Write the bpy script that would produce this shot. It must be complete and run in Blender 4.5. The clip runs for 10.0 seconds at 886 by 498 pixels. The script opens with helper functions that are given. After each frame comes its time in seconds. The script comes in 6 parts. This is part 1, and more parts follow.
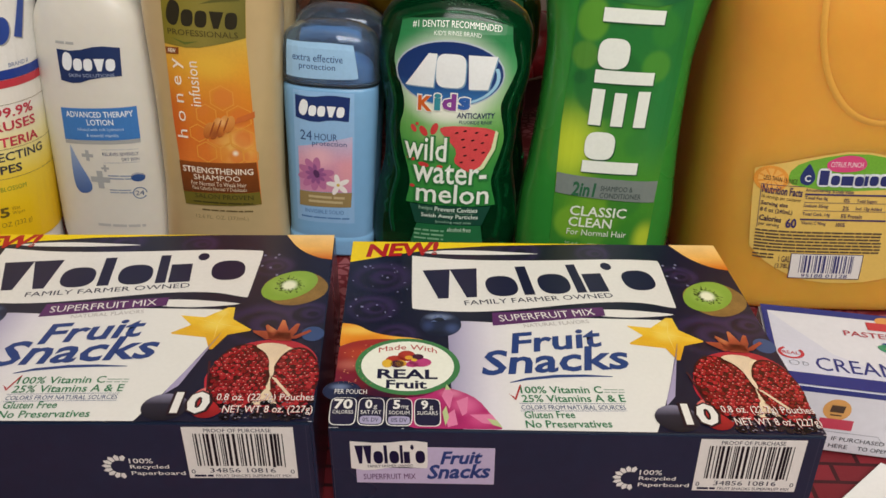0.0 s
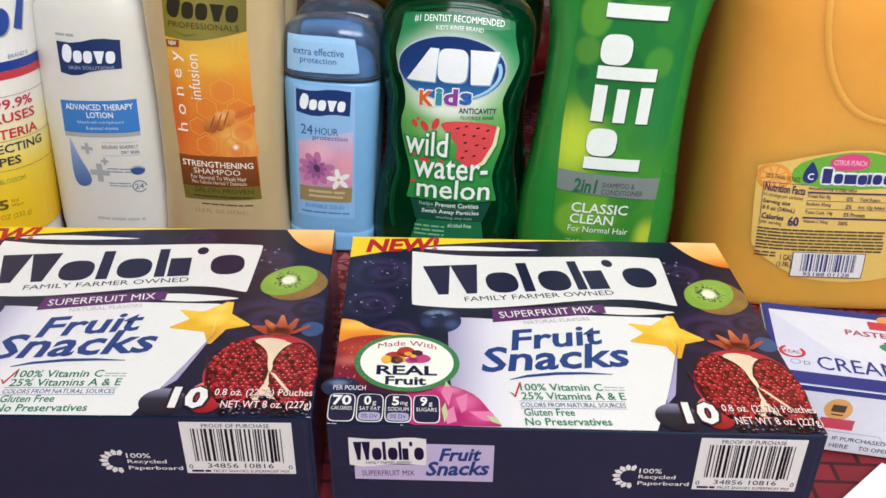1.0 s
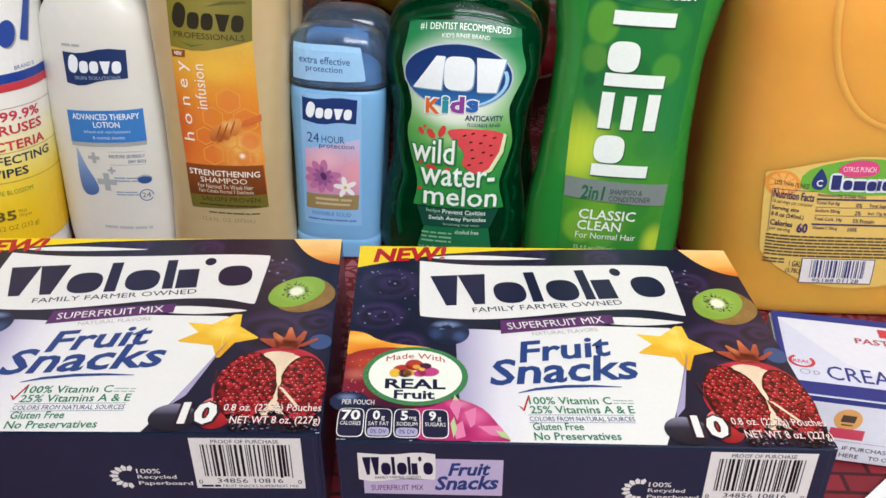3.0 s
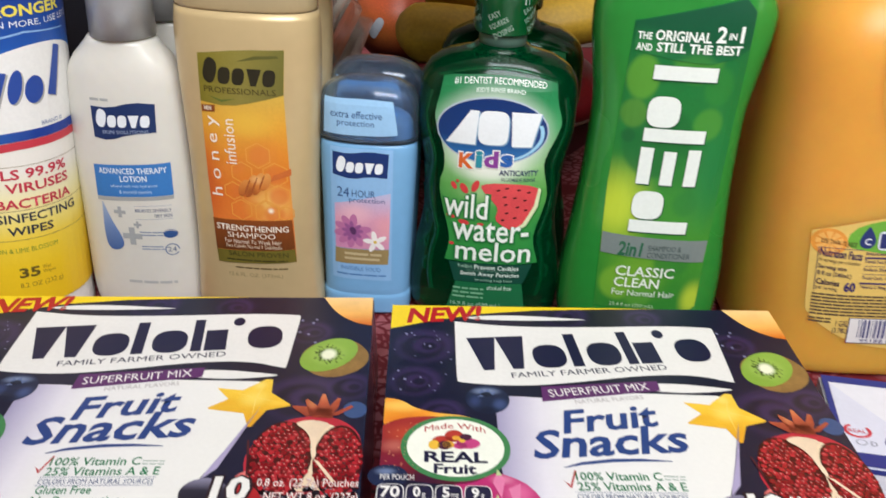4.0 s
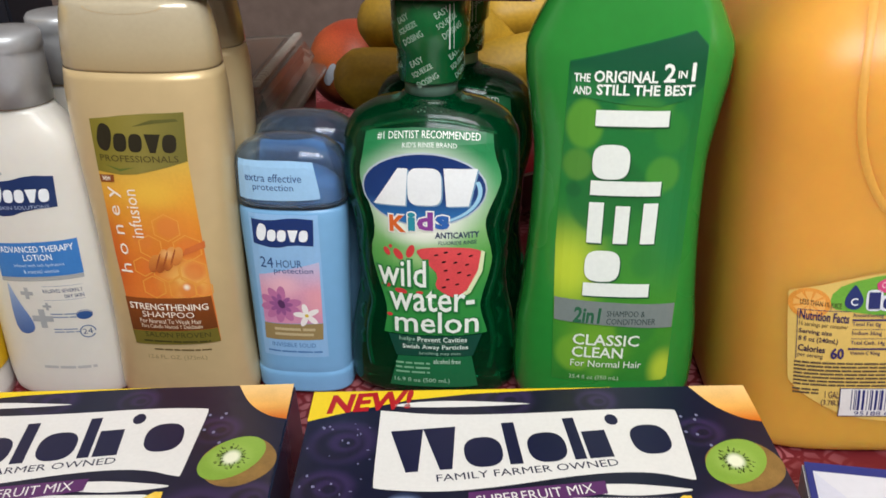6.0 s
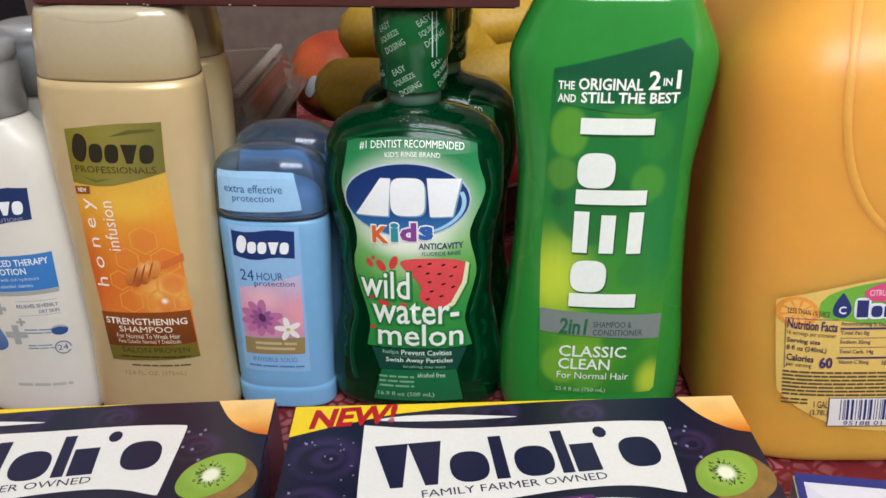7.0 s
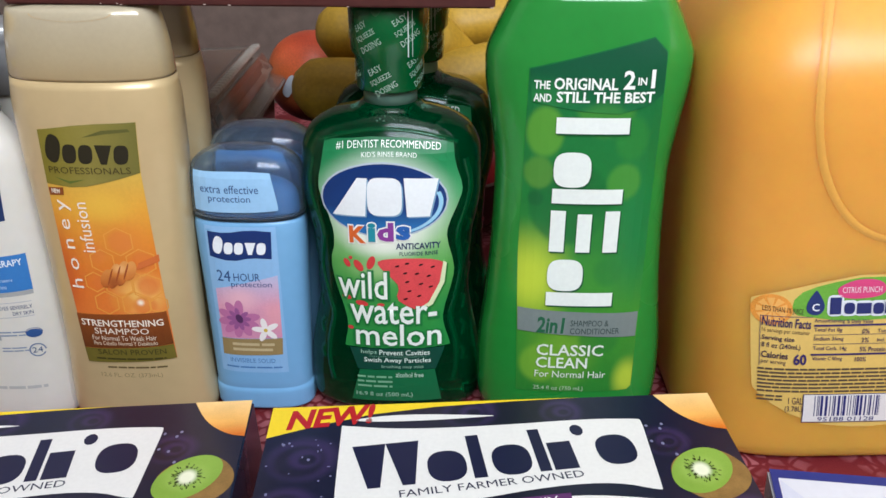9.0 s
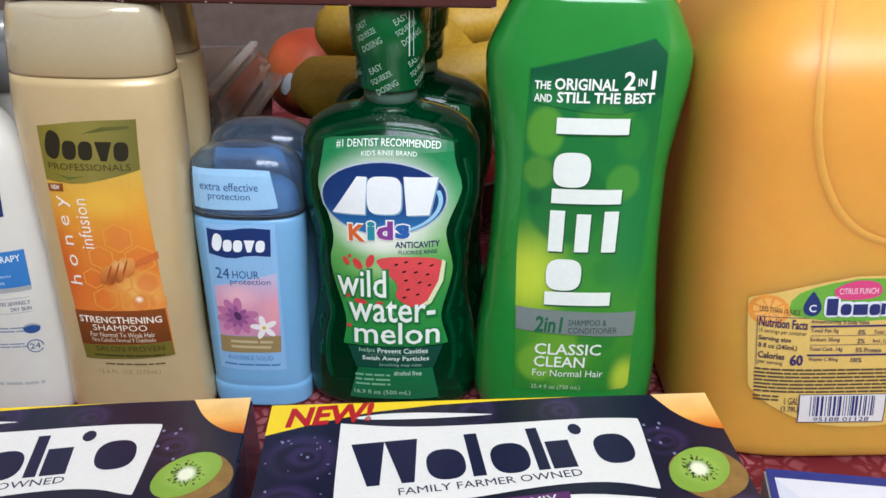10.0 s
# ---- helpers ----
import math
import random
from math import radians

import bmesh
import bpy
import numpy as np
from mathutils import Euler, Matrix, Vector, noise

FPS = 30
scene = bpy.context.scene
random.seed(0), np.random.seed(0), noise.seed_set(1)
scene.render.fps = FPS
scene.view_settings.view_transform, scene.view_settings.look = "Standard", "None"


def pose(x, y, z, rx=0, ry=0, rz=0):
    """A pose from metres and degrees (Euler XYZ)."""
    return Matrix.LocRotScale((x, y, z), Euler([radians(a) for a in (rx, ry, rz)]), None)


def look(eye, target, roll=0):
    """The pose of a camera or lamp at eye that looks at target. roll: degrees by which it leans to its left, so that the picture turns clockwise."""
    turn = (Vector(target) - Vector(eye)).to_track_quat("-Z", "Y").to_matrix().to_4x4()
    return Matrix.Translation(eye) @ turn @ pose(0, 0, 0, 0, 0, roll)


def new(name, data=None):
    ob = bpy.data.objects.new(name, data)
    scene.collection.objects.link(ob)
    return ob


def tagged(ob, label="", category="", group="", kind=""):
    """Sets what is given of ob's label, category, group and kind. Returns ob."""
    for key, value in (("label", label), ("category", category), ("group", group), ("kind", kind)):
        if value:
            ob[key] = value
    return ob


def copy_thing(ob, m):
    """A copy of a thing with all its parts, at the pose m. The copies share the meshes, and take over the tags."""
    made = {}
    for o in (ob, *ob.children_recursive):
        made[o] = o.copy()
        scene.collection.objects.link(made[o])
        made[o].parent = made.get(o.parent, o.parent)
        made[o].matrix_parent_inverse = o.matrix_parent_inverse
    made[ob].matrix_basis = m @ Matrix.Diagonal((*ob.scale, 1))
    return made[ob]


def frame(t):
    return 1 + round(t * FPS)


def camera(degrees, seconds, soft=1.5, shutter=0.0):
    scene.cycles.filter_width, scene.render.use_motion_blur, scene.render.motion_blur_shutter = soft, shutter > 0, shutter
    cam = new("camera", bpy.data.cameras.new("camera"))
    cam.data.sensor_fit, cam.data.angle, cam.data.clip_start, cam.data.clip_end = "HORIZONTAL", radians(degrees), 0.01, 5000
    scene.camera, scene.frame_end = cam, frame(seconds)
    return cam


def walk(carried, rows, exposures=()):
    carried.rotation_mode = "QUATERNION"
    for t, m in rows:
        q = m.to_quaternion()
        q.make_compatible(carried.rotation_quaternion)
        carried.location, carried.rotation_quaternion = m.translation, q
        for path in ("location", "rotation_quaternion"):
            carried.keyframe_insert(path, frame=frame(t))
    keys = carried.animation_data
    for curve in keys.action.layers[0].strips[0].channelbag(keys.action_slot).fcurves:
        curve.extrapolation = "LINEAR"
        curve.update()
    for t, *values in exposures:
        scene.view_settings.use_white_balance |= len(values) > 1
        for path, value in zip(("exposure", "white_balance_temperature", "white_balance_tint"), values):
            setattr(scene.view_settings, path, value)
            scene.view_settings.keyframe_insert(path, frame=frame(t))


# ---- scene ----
cam = camera(54.3, 10.0, shutter=0.5)
PATH = [
    (0, (0.019, -0.023, 0.289), (-0.053, 1.711, -0.704), 0.1),
    (0.5, (0.02, -0.022, 0.287), (-0.05, 1.708, -0.714), 0.4),
    (1, (0.019, -0.021, 0.288), (-0.054, 1.708, -0.714), 0.5),
    (1.5, (0.018, -0.02, 0.288), (-0.065, 1.708, -0.715), 0.2),
    (2, (0.019, -0.021, 0.287), (-0.063, 1.708, -0.715), 0.1),
    (3.3, (0.017, -0.015, 0.297), (-0.073, 1.703, -0.723), -0.2),
    (3.5, (0.015, -0.019, 0.297), (-0.078, 1.721, -0.685), -0.2),
    (3.8, (0.0086, -0.0073, 0.2992), (-0.089, 1.721, -0.644), -0.18),
    (4, (0.004, 0.002, 0.301), (-0.109, 1.758, -0.649), -0.4),
    (4.2, (-0.0014, 0.0107, 0.3033), (-0.125, 1.758, -0.636), -0.4),
    (4.5, (-0.008, 0.023, 0.306), (-0.157, 1.792, -0.616), -0.6),
    (4.7, (-0.0096, 0.0299, 0.3057), (-0.166, 1.792, -0.619), -0.74),
    (5, (-0.007, 0.038, 0.304), (-0.198, 1.808, -0.607), -1.3),
    (5.3, (0.0055, 0.0404, 0.3033), (-0.213, 1.808, -0.591), -2.37),
    (5.5, (0.017, 0.043, 0.302), (-0.193, 1.822, -0.588), -2.6),
    (5.7, (0.0312, 0.0505, 0.299), (-0.145, 1.822, -0.575), -2.9),
    (5.8, (0.0389, 0.0552, 0.2971), (-0.137, 1.822, -0.575), -3.13),
    (6, (0.052, 0.063, 0.293), (-0.133, 1.847, -0.592), -3.7),
    (6.2, (0.052, 0.062, 0.288), (-0.109, 1.864, -0.566), -3.6),
    (7.5, (0.05, 0.071, 0.288), (-0.089, 1.873, -0.569), -3.4),
    (8, (0.051, 0.065, 0.289), (-0.075, 1.866, -0.571), -3.2),
    (8.5, (0.05, 0.065, 0.289), (-0.063, 1.868, -0.567), -3.2),
    (9, (0.053, 0.068, 0.288), (-0.049, 1.872, -0.57), -3.2),
    (9.5, (0.052, 0.067, 0.289), (-0.038, 1.869, -0.574), -2.9),
    (10, (0.05, 0.067, 0.289), (-0.036, 1.87, -0.574), -2.6),
]
walk(cam, [(t, look(eye, target, roll)) for t, eye, target, roll in PATH],
     exposures=((0.0, -0.42, 7100, 10), (0.1, -0.34, 6900, 10), (0.25, -0.13, 6550, 10), (0.5, -0.1, 6250, 10), (1.0, 0.02, 6250, 10), (3.5, 0.01, 6250, 10), (4.5, -0.03, 6450, 10), (6.0, -0.1, 6450, 10), (8.0, -0.08, 6150, 10), (9.5, -0.02, 5950, 10), (10.0, -0.02, 5950, 10)))

# ---- world, light, exposure ----
world = bpy.data.worlds.new("sky")
scene.world = world
world.use_nodes = True
sky = world.node_tree.nodes.new("ShaderNodeTexSky")
sky.sky_type, sky.sun_disc = "NISHITA", False
sky.sun_elevation, sky.sun_rotation = radians(40), radians(150)
world.node_tree.links.new(sky.outputs[0], world.node_tree.nodes["Background"].inputs[0])
world.node_tree.nodes["Background"].inputs[1].default_value = 0.1


def window_light(name, place, target, w, h, watts, colour):
    lamp = bpy.data.lights.new(name, "AREA")
    lamp.shape, lamp.size, lamp.size_y, lamp.energy, lamp.color = "RECTANGLE", w, h, watts, colour
    ob = new(name, lamp)
    ob.matrix_world = look(place, target)
    return ob


window_light("window_daylight", (0.55, -0.79, 1.475), (0.55, 0, 1.475), 1.28, 1.13, 58, (0.965, 0.985, 1.0))


# ---- helpers for building ----
def lin(h):
    """Linear colour from a hex string."""
    c = [int(h[i:i + 2], 16) / 255 for i in (0, 2, 4)]
    return tuple(x / 12.92 if x < 0.04045 else ((x + 0.055) / 1.055) ** 2.4 for x in c)


MATS = {}


def mat(name, col, rough=0.45, metal=0.0, trans=0.0, ior=1.45, coat=0.0, var=0.06, scale=60.0, bump=0.03, sss=0.0, ramp=None, axis=2, lo=0.0, hi=1.0):
    """A procedural surface: colour (or a printed ramp along an axis of the thing), two scales of variation, fine relief."""
    if name in MATS:
        return MATS[name]
    m = bpy.data.materials.new(name)
    m.use_nodes = True
    nt = m.node_tree
    N, L = nt.nodes, nt.links
    b = N["Principled BSDF"]
    b.inputs["Roughness"].default_value = rough
    b.inputs["Metallic"].default_value = metal
    b.inputs["Transmission Weight"].default_value = trans
    b.inputs["IOR"].default_value = ior
    b.inputs["Coat Weight"].default_value = coat
    b.inputs["Coat Roughness"].default_value = 0.12
    if sss:
        b.inputs["Subsurface Weight"].default_value = sss
        b.inputs["Subsurface Radius"].default_value = (0.012, 0.007, 0.003)
        b.inputs["Subsurface Scale"].default_value = 1.0
    tc = N.new("ShaderNodeTexCoord")
    n1, n2 = N.new("ShaderNodeTexNoise"), N.new("ShaderNodeTexNoise")
    n1.inputs["Scale"].default_value, n2.inputs["Scale"].default_value = scale * 0.35, scale * 8
    n1.inputs["Detail"].default_value, n2.inputs["Detail"].default_value = 3, 4
    for n in (n1, n2):
        L.new(tc.outputs["Object"], n.inputs["Vector"])
    mix = N.new("ShaderNodeMath")
    mix.operation = "ADD"
    L.new(n1.outputs[0], mix.inputs[0])
    L.new(n2.outputs[0], mix.inputs[1])
    rng = N.new("ShaderNodeMapRange")
    rng.inputs["From Min"].default_value, rng.inputs["From Max"].default_value = 0.6, 1.4
    rng.inputs["To Min"].default_value, rng.inputs["To Max"].default_value = 1 - var, 1 + var
    L.new(mix.outputs[0], rng.inputs[0])
    mul = N.new("ShaderNodeMix")
    mul.data_type, mul.blend_type = "RGBA", "MULTIPLY"
    mul.inputs["Factor"].default_value = 1.0
    if ramp:
        sep = N.new("ShaderNodeSeparateXYZ")
        L.new(tc.outputs["Object"], sep.inputs[0])
        mr = N.new("ShaderNodeMapRange")
        mr.inputs["From Min"].default_value, mr.inputs["From Max"].default_value = lo, hi
        L.new(sep.outputs[axis], mr.inputs[0])
        cr = N.new("ShaderNodeValToRGB")
        while len(cr.color_ramp.elements) < len(ramp):
            cr.color_ramp.elements.new(0.5)
        for e, (p, c) in zip(cr.color_ramp.elements, ramp):
            e.position, e.color = p, (*c, 1)
        L.new(mr.outputs[0], cr.inputs[0])
        L.new(cr.outputs[0], mul.inputs["A"])
    else:
        mul.inputs["A"].default_value = (*col, 1)
    L.new(rng.outputs[0], mul.inputs["B"])
    L.new(mul.outputs["Result"], b.inputs["Base Color"])
    rr = N.new("ShaderNodeMapRange")
    rr.inputs["To Min"].default_value, rr.inputs["To Max"].default_value = max(0.02, rough - 0.06), min(1, rough + 0.08)
    L.new(n1.outputs[0], rr.inputs[0])
    L.new(rr.outputs[0], b.inputs["Roughness"])
    if bump:
        bp = N.new("ShaderNodeBump")
        bp.inputs["Strength"].default_value, bp.inputs["Distance"].default_value = bump, 0.001
        L.new(n2.outputs[0], bp.inputs["Height"])
        L.new(bp.outputs[0], b.inputs["Normal"])
    MATS[name] = m
    return m


def ink(h, rough=0.4):
    """A printed ink of the given colour."""
    return mat("ink_" + h, lin(h), rough=rough, var=0.05, bump=0.0)


def soft_print(name, stops, lo, hi, blobs, across=2, along=2, rough=0.35, var=0.05, scale=80):
    """A printed picture: a ramp along one axis under soft round blots (x, y in mm, radii, colour, strength, softness)."""
    if name in MATS:
        return MATS[name]
    m = mat(name, (1, 1, 1), rough=rough, var=var, scale=scale, bump=0.0, ramp=tuple((p, lin(c)) for p, c in stops), axis=along, lo=lo, hi=hi)
    N, L = m.node_tree.nodes, m.node_tree.links
    base = N["Principled BSDF"].inputs["Base Color"]
    last = base.links[0].from_socket
    tc = N.new("ShaderNodeTexCoord")
    for x, y, rx, ry, colour, strength, soft in blobs:
        mp = N.new("ShaderNodeMapping")
        mp.vector_type = "TEXTURE"
        big = 10.0
        mp.inputs["Location"].default_value = (x * 0.001, 0, y * 0.001) if across == 2 else (x * 0.001, y * 0.001, 0)
        mp.inputs["Scale"].default_value = (rx * 0.001, big, ry * 0.001) if across == 2 else (rx * 0.001, ry * 0.001, big)
        L.new(tc.outputs["Object"], mp.inputs["Vector"])
        ln = N.new("ShaderNodeVectorMath")
        ln.operation = "LENGTH"
        L.new(mp.outputs[0], ln.inputs[0])
        mr = N.new("ShaderNodeMapRange")
        mr.interpolation_type = "SMOOTHSTEP"
        mr.inputs["From Min"].default_value, mr.inputs["From Max"].default_value = 1 - soft, 1.0
        mr.inputs["To Min"].default_value, mr.inputs["To Max"].default_value = strength, 0.0
        L.new(ln.outputs["Value"], mr.inputs["Value"])
        mx = N.new("ShaderNodeMixRGB")
        mx.inputs[2].default_value = (*lin(colour), 1)
        L.new(mr.outputs[0], mx.inputs[0])
        L.new(last, mx.inputs[1])
        last = mx.outputs[0]
    L.new(last, base)
    return m


def part(name, bm, material, parent, label="", smooth=False):
    me = bpy.data.meshes.new(name)
    bm.to_mesh(me)
    bm.free()
    me.materials.append(material)
    if smooth:
        for p in me.polygons:
            p.use_smooth = True
    ob = new(name, me)
    ob.parent = parent
    return tagged(ob, label)


def thing(name, m, label, category, group="", kind=""):
    ob = new(name)
    ob.empty_display_size = 0.02
    ob.matrix_world = m
    return tagged(ob, label, category, group, kind)


def curve_of(rows):
    """Smooth monotone curve through (v, value) rows."""
    x, y = np.array([r[0] for r in rows], float), np.array([r[1] for r in rows], float)
    d = np.diff(y) / np.diff(x)
    m = np.zeros(len(x))
    for i in range(1, len(x) - 1):
        if d[i - 1] * d[i] > 0:
            m[i] = 2 * d[i - 1] * d[i] / (d[i - 1] + d[i])
    m[0], m[-1] = d[0], d[-1]

    def f(v):
        v = min(max(v, x[0]), x[-1])
        i = min(max(int(np.searchsorted(x, v)) - 1, 0), len(x) - 2)
        h = x[i + 1] - x[i]
        t = (v - x[i]) / h
        return float((2 * t**3 - 3 * t**2 + 1) * y[i] + (t**3 - 2 * t**2 + t) * h * m[i] + (3 * t**2 - 2 * t**3) * y[i + 1] + (t**3 - t**2) * h * m[i + 1])
    return f


def loft(levels, A, B, n=2.4, segs=56, cx=0.0, cy=0.0):
    """A closed body of superellipse rings: half width A(v), half depth B(v)."""
    bm = bmesh.new()
    rings = []
    for v in levels:
        ring = []
        for k in range(segs):
            th = 2 * math.pi * k / segs
            c, s = math.cos(th), math.sin(th)
            ring.append(bm.verts.new((cx + A(v) * math.copysign(abs(c) ** (2 / n), c), cy + B(v) * math.copysign(abs(s) ** (2 / n), s), v)))
        rings.append(ring)
    for r, q in zip(rings, rings[1:]):
        for k in range(segs):
            bm.faces.new((r[k], r[(k + 1) % segs], q[(k + 1) % segs], q[k]))
    bm.faces.new(rings[0][::-1])
    bm.faces.new(rings[-1])
    return bm


def levels_of(lo, hi, count, ends=()):
    return sorted(set([round(lo + (hi - lo) * i / count, 5) for i in range(count + 1)] + [round(e, 5) for e in ends]))


def turned(rows, segs=40, cx=0.0, cy=0.0):
    """A round body from (radius, height) rows."""
    bm = bmesh.new()
    rings = [[bm.verts.new((cx + r * math.cos(2 * math.pi * k / segs), cy + r * math.sin(2 * math.pi * k / segs), z)) for k in range(segs)] for r, z in rows]
    for r, q in zip(rings, rings[1:]):
        for k in range(segs):
            bm.faces.new((r[k], r[(k + 1) % segs], q[(k + 1) % segs], q[k]))
    bm.faces.new(rings[0][::-1])
    bm.faces.new(rings[-1])
    return bm


def skin_of(A, B, n, shift=0.0):
    """Places a point of a print on the front of a lofted body."""
    def f(u, v, off):
        a, b = A(v), B(v)
        u += shift
        return Vector((u, -b * max(0.0, 1 - min(1.0, abs(u) / a) ** n) ** (1 / n) - off, v))
    f.curved = True
    return f


def skin_round(r):
    """Places a print on the front of a cylinder: u runs round it."""
    def f(u, v, off):
        a = u / r
        return Vector(((r + off) * math.sin(a), -(r + off) * math.cos(a), v))
    f.curved = True
    return f


def settle(bm, skin, off, step=0.004):
    """Cuts a flat print into pieces and lays it on the skin."""
    if skin.curved:
        us, vs = [v.co.x for v in bm.verts], [v.co.y for v in bm.verts]
        for lo, hi, nor in ((min(us), max(us), (1, 0, 0)), (min(vs), max(vs), (0, 1, 0))):
            k = int((hi - lo) / step)
            for i in range(1, k + 1):
                at = lo + (hi - lo) * i / (k + 1)
                bmesh.ops.bisect_plane(bm, geom=bm.verts[:] + bm.edges[:] + bm.faces[:], plane_co=Vector(nor) * at, plane_no=nor)
    for v in bm.verts:
        v.co = skin(v.co.x, v.co.y, off)
    return bm


def flat(bm, pts):
    f = bm.faces.new([bm.verts.new((x, y, 0)) for x, y in pts])
    f.normal_update()
    if f.normal.z < 0:
        f.normal_flip()
    return f


def patch(name, pts, skin, off, material, parent, label="", step=0.004):
    bm = bmesh.new()
    f = flat(bm, pts)
    if len(pts) > 4:
        bmesh.ops.triangulate(bm, faces=[f])
    return part(name, settle(bm, skin, off, step), material, parent, label)


def patches(name, shapes, skin, off, material, parent, label="", step=0.006):
    """Several printed shapes of one ink: a part each while they are few, else one joined part."""
    hooped = len(shapes) > 5 and sum(len(s) == 4 for s in shapes) > 4
    if 1 < len(shapes) <= 14 and not hooped:
        return [patch(name, pts, skin, off, material, parent, label, step) for pts in shapes][0]
    bm = bmesh.new()
    fs = [flat(bm, pts) for pts in shapes]
    bmesh.ops.triangulate(bm, faces=[f for f in fs if len(f.verts) > 4])
    bmesh.ops.remove_doubles(bm, verts=bm.verts[:], dist=1e-6)
    return tagged(part(name, settle(bm, skin, off, step), material, parent, label), kind="stuff" if len(shapes) > 1 else "")


def oval(cu, cv, ru, rv, n=26, rot=0.0, power=2.0):
    out = []
    for k in range(n):
        a = 2 * math.pi * k / n
        x = ru * math.copysign(abs(math.cos(a)) ** (2 / power), math.cos(a))
        y = rv * math.copysign(abs(math.sin(a)) ** (2 / power), math.sin(a))
        c, s = math.cos(radians(rot)), math.sin(radians(rot))
        out.append((cu + x * c - y * s, cv + x * s + y * c))
    return out


def rect(u0, v0, u1, v1, slant=0.0):
    return [(u0, v0), (u1, v0), (u1 + slant, v1), (u0 + slant, v1)]


def hoop(cu, cv, ru, rv, w, a0=0, a1=360, n=22):
    """Quads of a ring or arc of stroke width w."""
    out = []
    for k in range(n):
        p, q = (radians(a0 + (a1 - a0) * (k + j) / n) for j in (0, 1))
        out.append([(cu + r * ru * math.cos(a), cv + r * rv * math.sin(a)) for a, r in ((p, 1), (q, 1), (q, 1 - w / ru), (p, 1 - w / ru))])
    return out


def smooth_outline(pts, rounds=2):
    """Rounds a closed outline by corner cutting."""
    for _ in range(rounds):
        out = []
        for (x0, y0), (x1, y1) in zip(pts, pts[1:] + pts[:1]):
            out += [(x0 * 0.75 + x1 * 0.25, y0 * 0.75 + y1 * 0.25), (x0 * 0.25 + x1 * 0.75, y0 * 0.25 + y1 * 0.75)]
        pts = out
    return pts


def words(text, u0, v0, u1, v1, skin, off, material, parent, rot=0.0, bold=0.0, shear=0.0, arc=0.0, name="lettering"):
    """Lettering that fills the box, turned by rot degrees about its middle; arc lifts its middle."""
    if "M" in text:
        bold = 0.0
    cu = bpy.data.curves.new("text", "FONT")
    cu.body, cu.offset, cu.shear, cu.resolution_u = text, bold, shear, 2
    cu.align_x = "CENTER"
    tmp = new("text", cu)
    bpy.context.view_layer.update()
    me = bpy.data.meshes.new_from_object(tmp)
    bpy.data.objects.remove(tmp)
    bm = bmesh.new()
    bm.from_mesh(me)
    bpy.data.meshes.remove(me)
    xs, ys = [v.co.x for v in bm.verts], [v.co.y for v in bm.verts]
    w, h = u1 - u0, v1 - v0
    c, s = math.cos(radians(rot)), math.sin(radians(rot))
    for v in bm.verts:
        x = ((v.co.x - min(xs)) / (max(xs) - min(xs)) - 0.5) * w
        y = ((v.co.y - min(ys)) / (max(ys) - min(ys)) - 0.5) * h + arc * (1 - (2 * x / w) ** 2)
        v.co = ((u0 + u1) / 2 + x * c - y * s, (v0 + v1) / 2 + x * s + y * c, 0)
    return part(name, settle(bm, skin, off, 0.006), material, parent)

# ---- materials ----
NAVY = mat("navy_carton", lin("1f2b43"), rough=0.27, coat=0.45, var=0.12, scale=25, bump=0.02)
WHITE = ink("e7e5e2", 0.35)
CLOTH_RED = lin("7d1820")


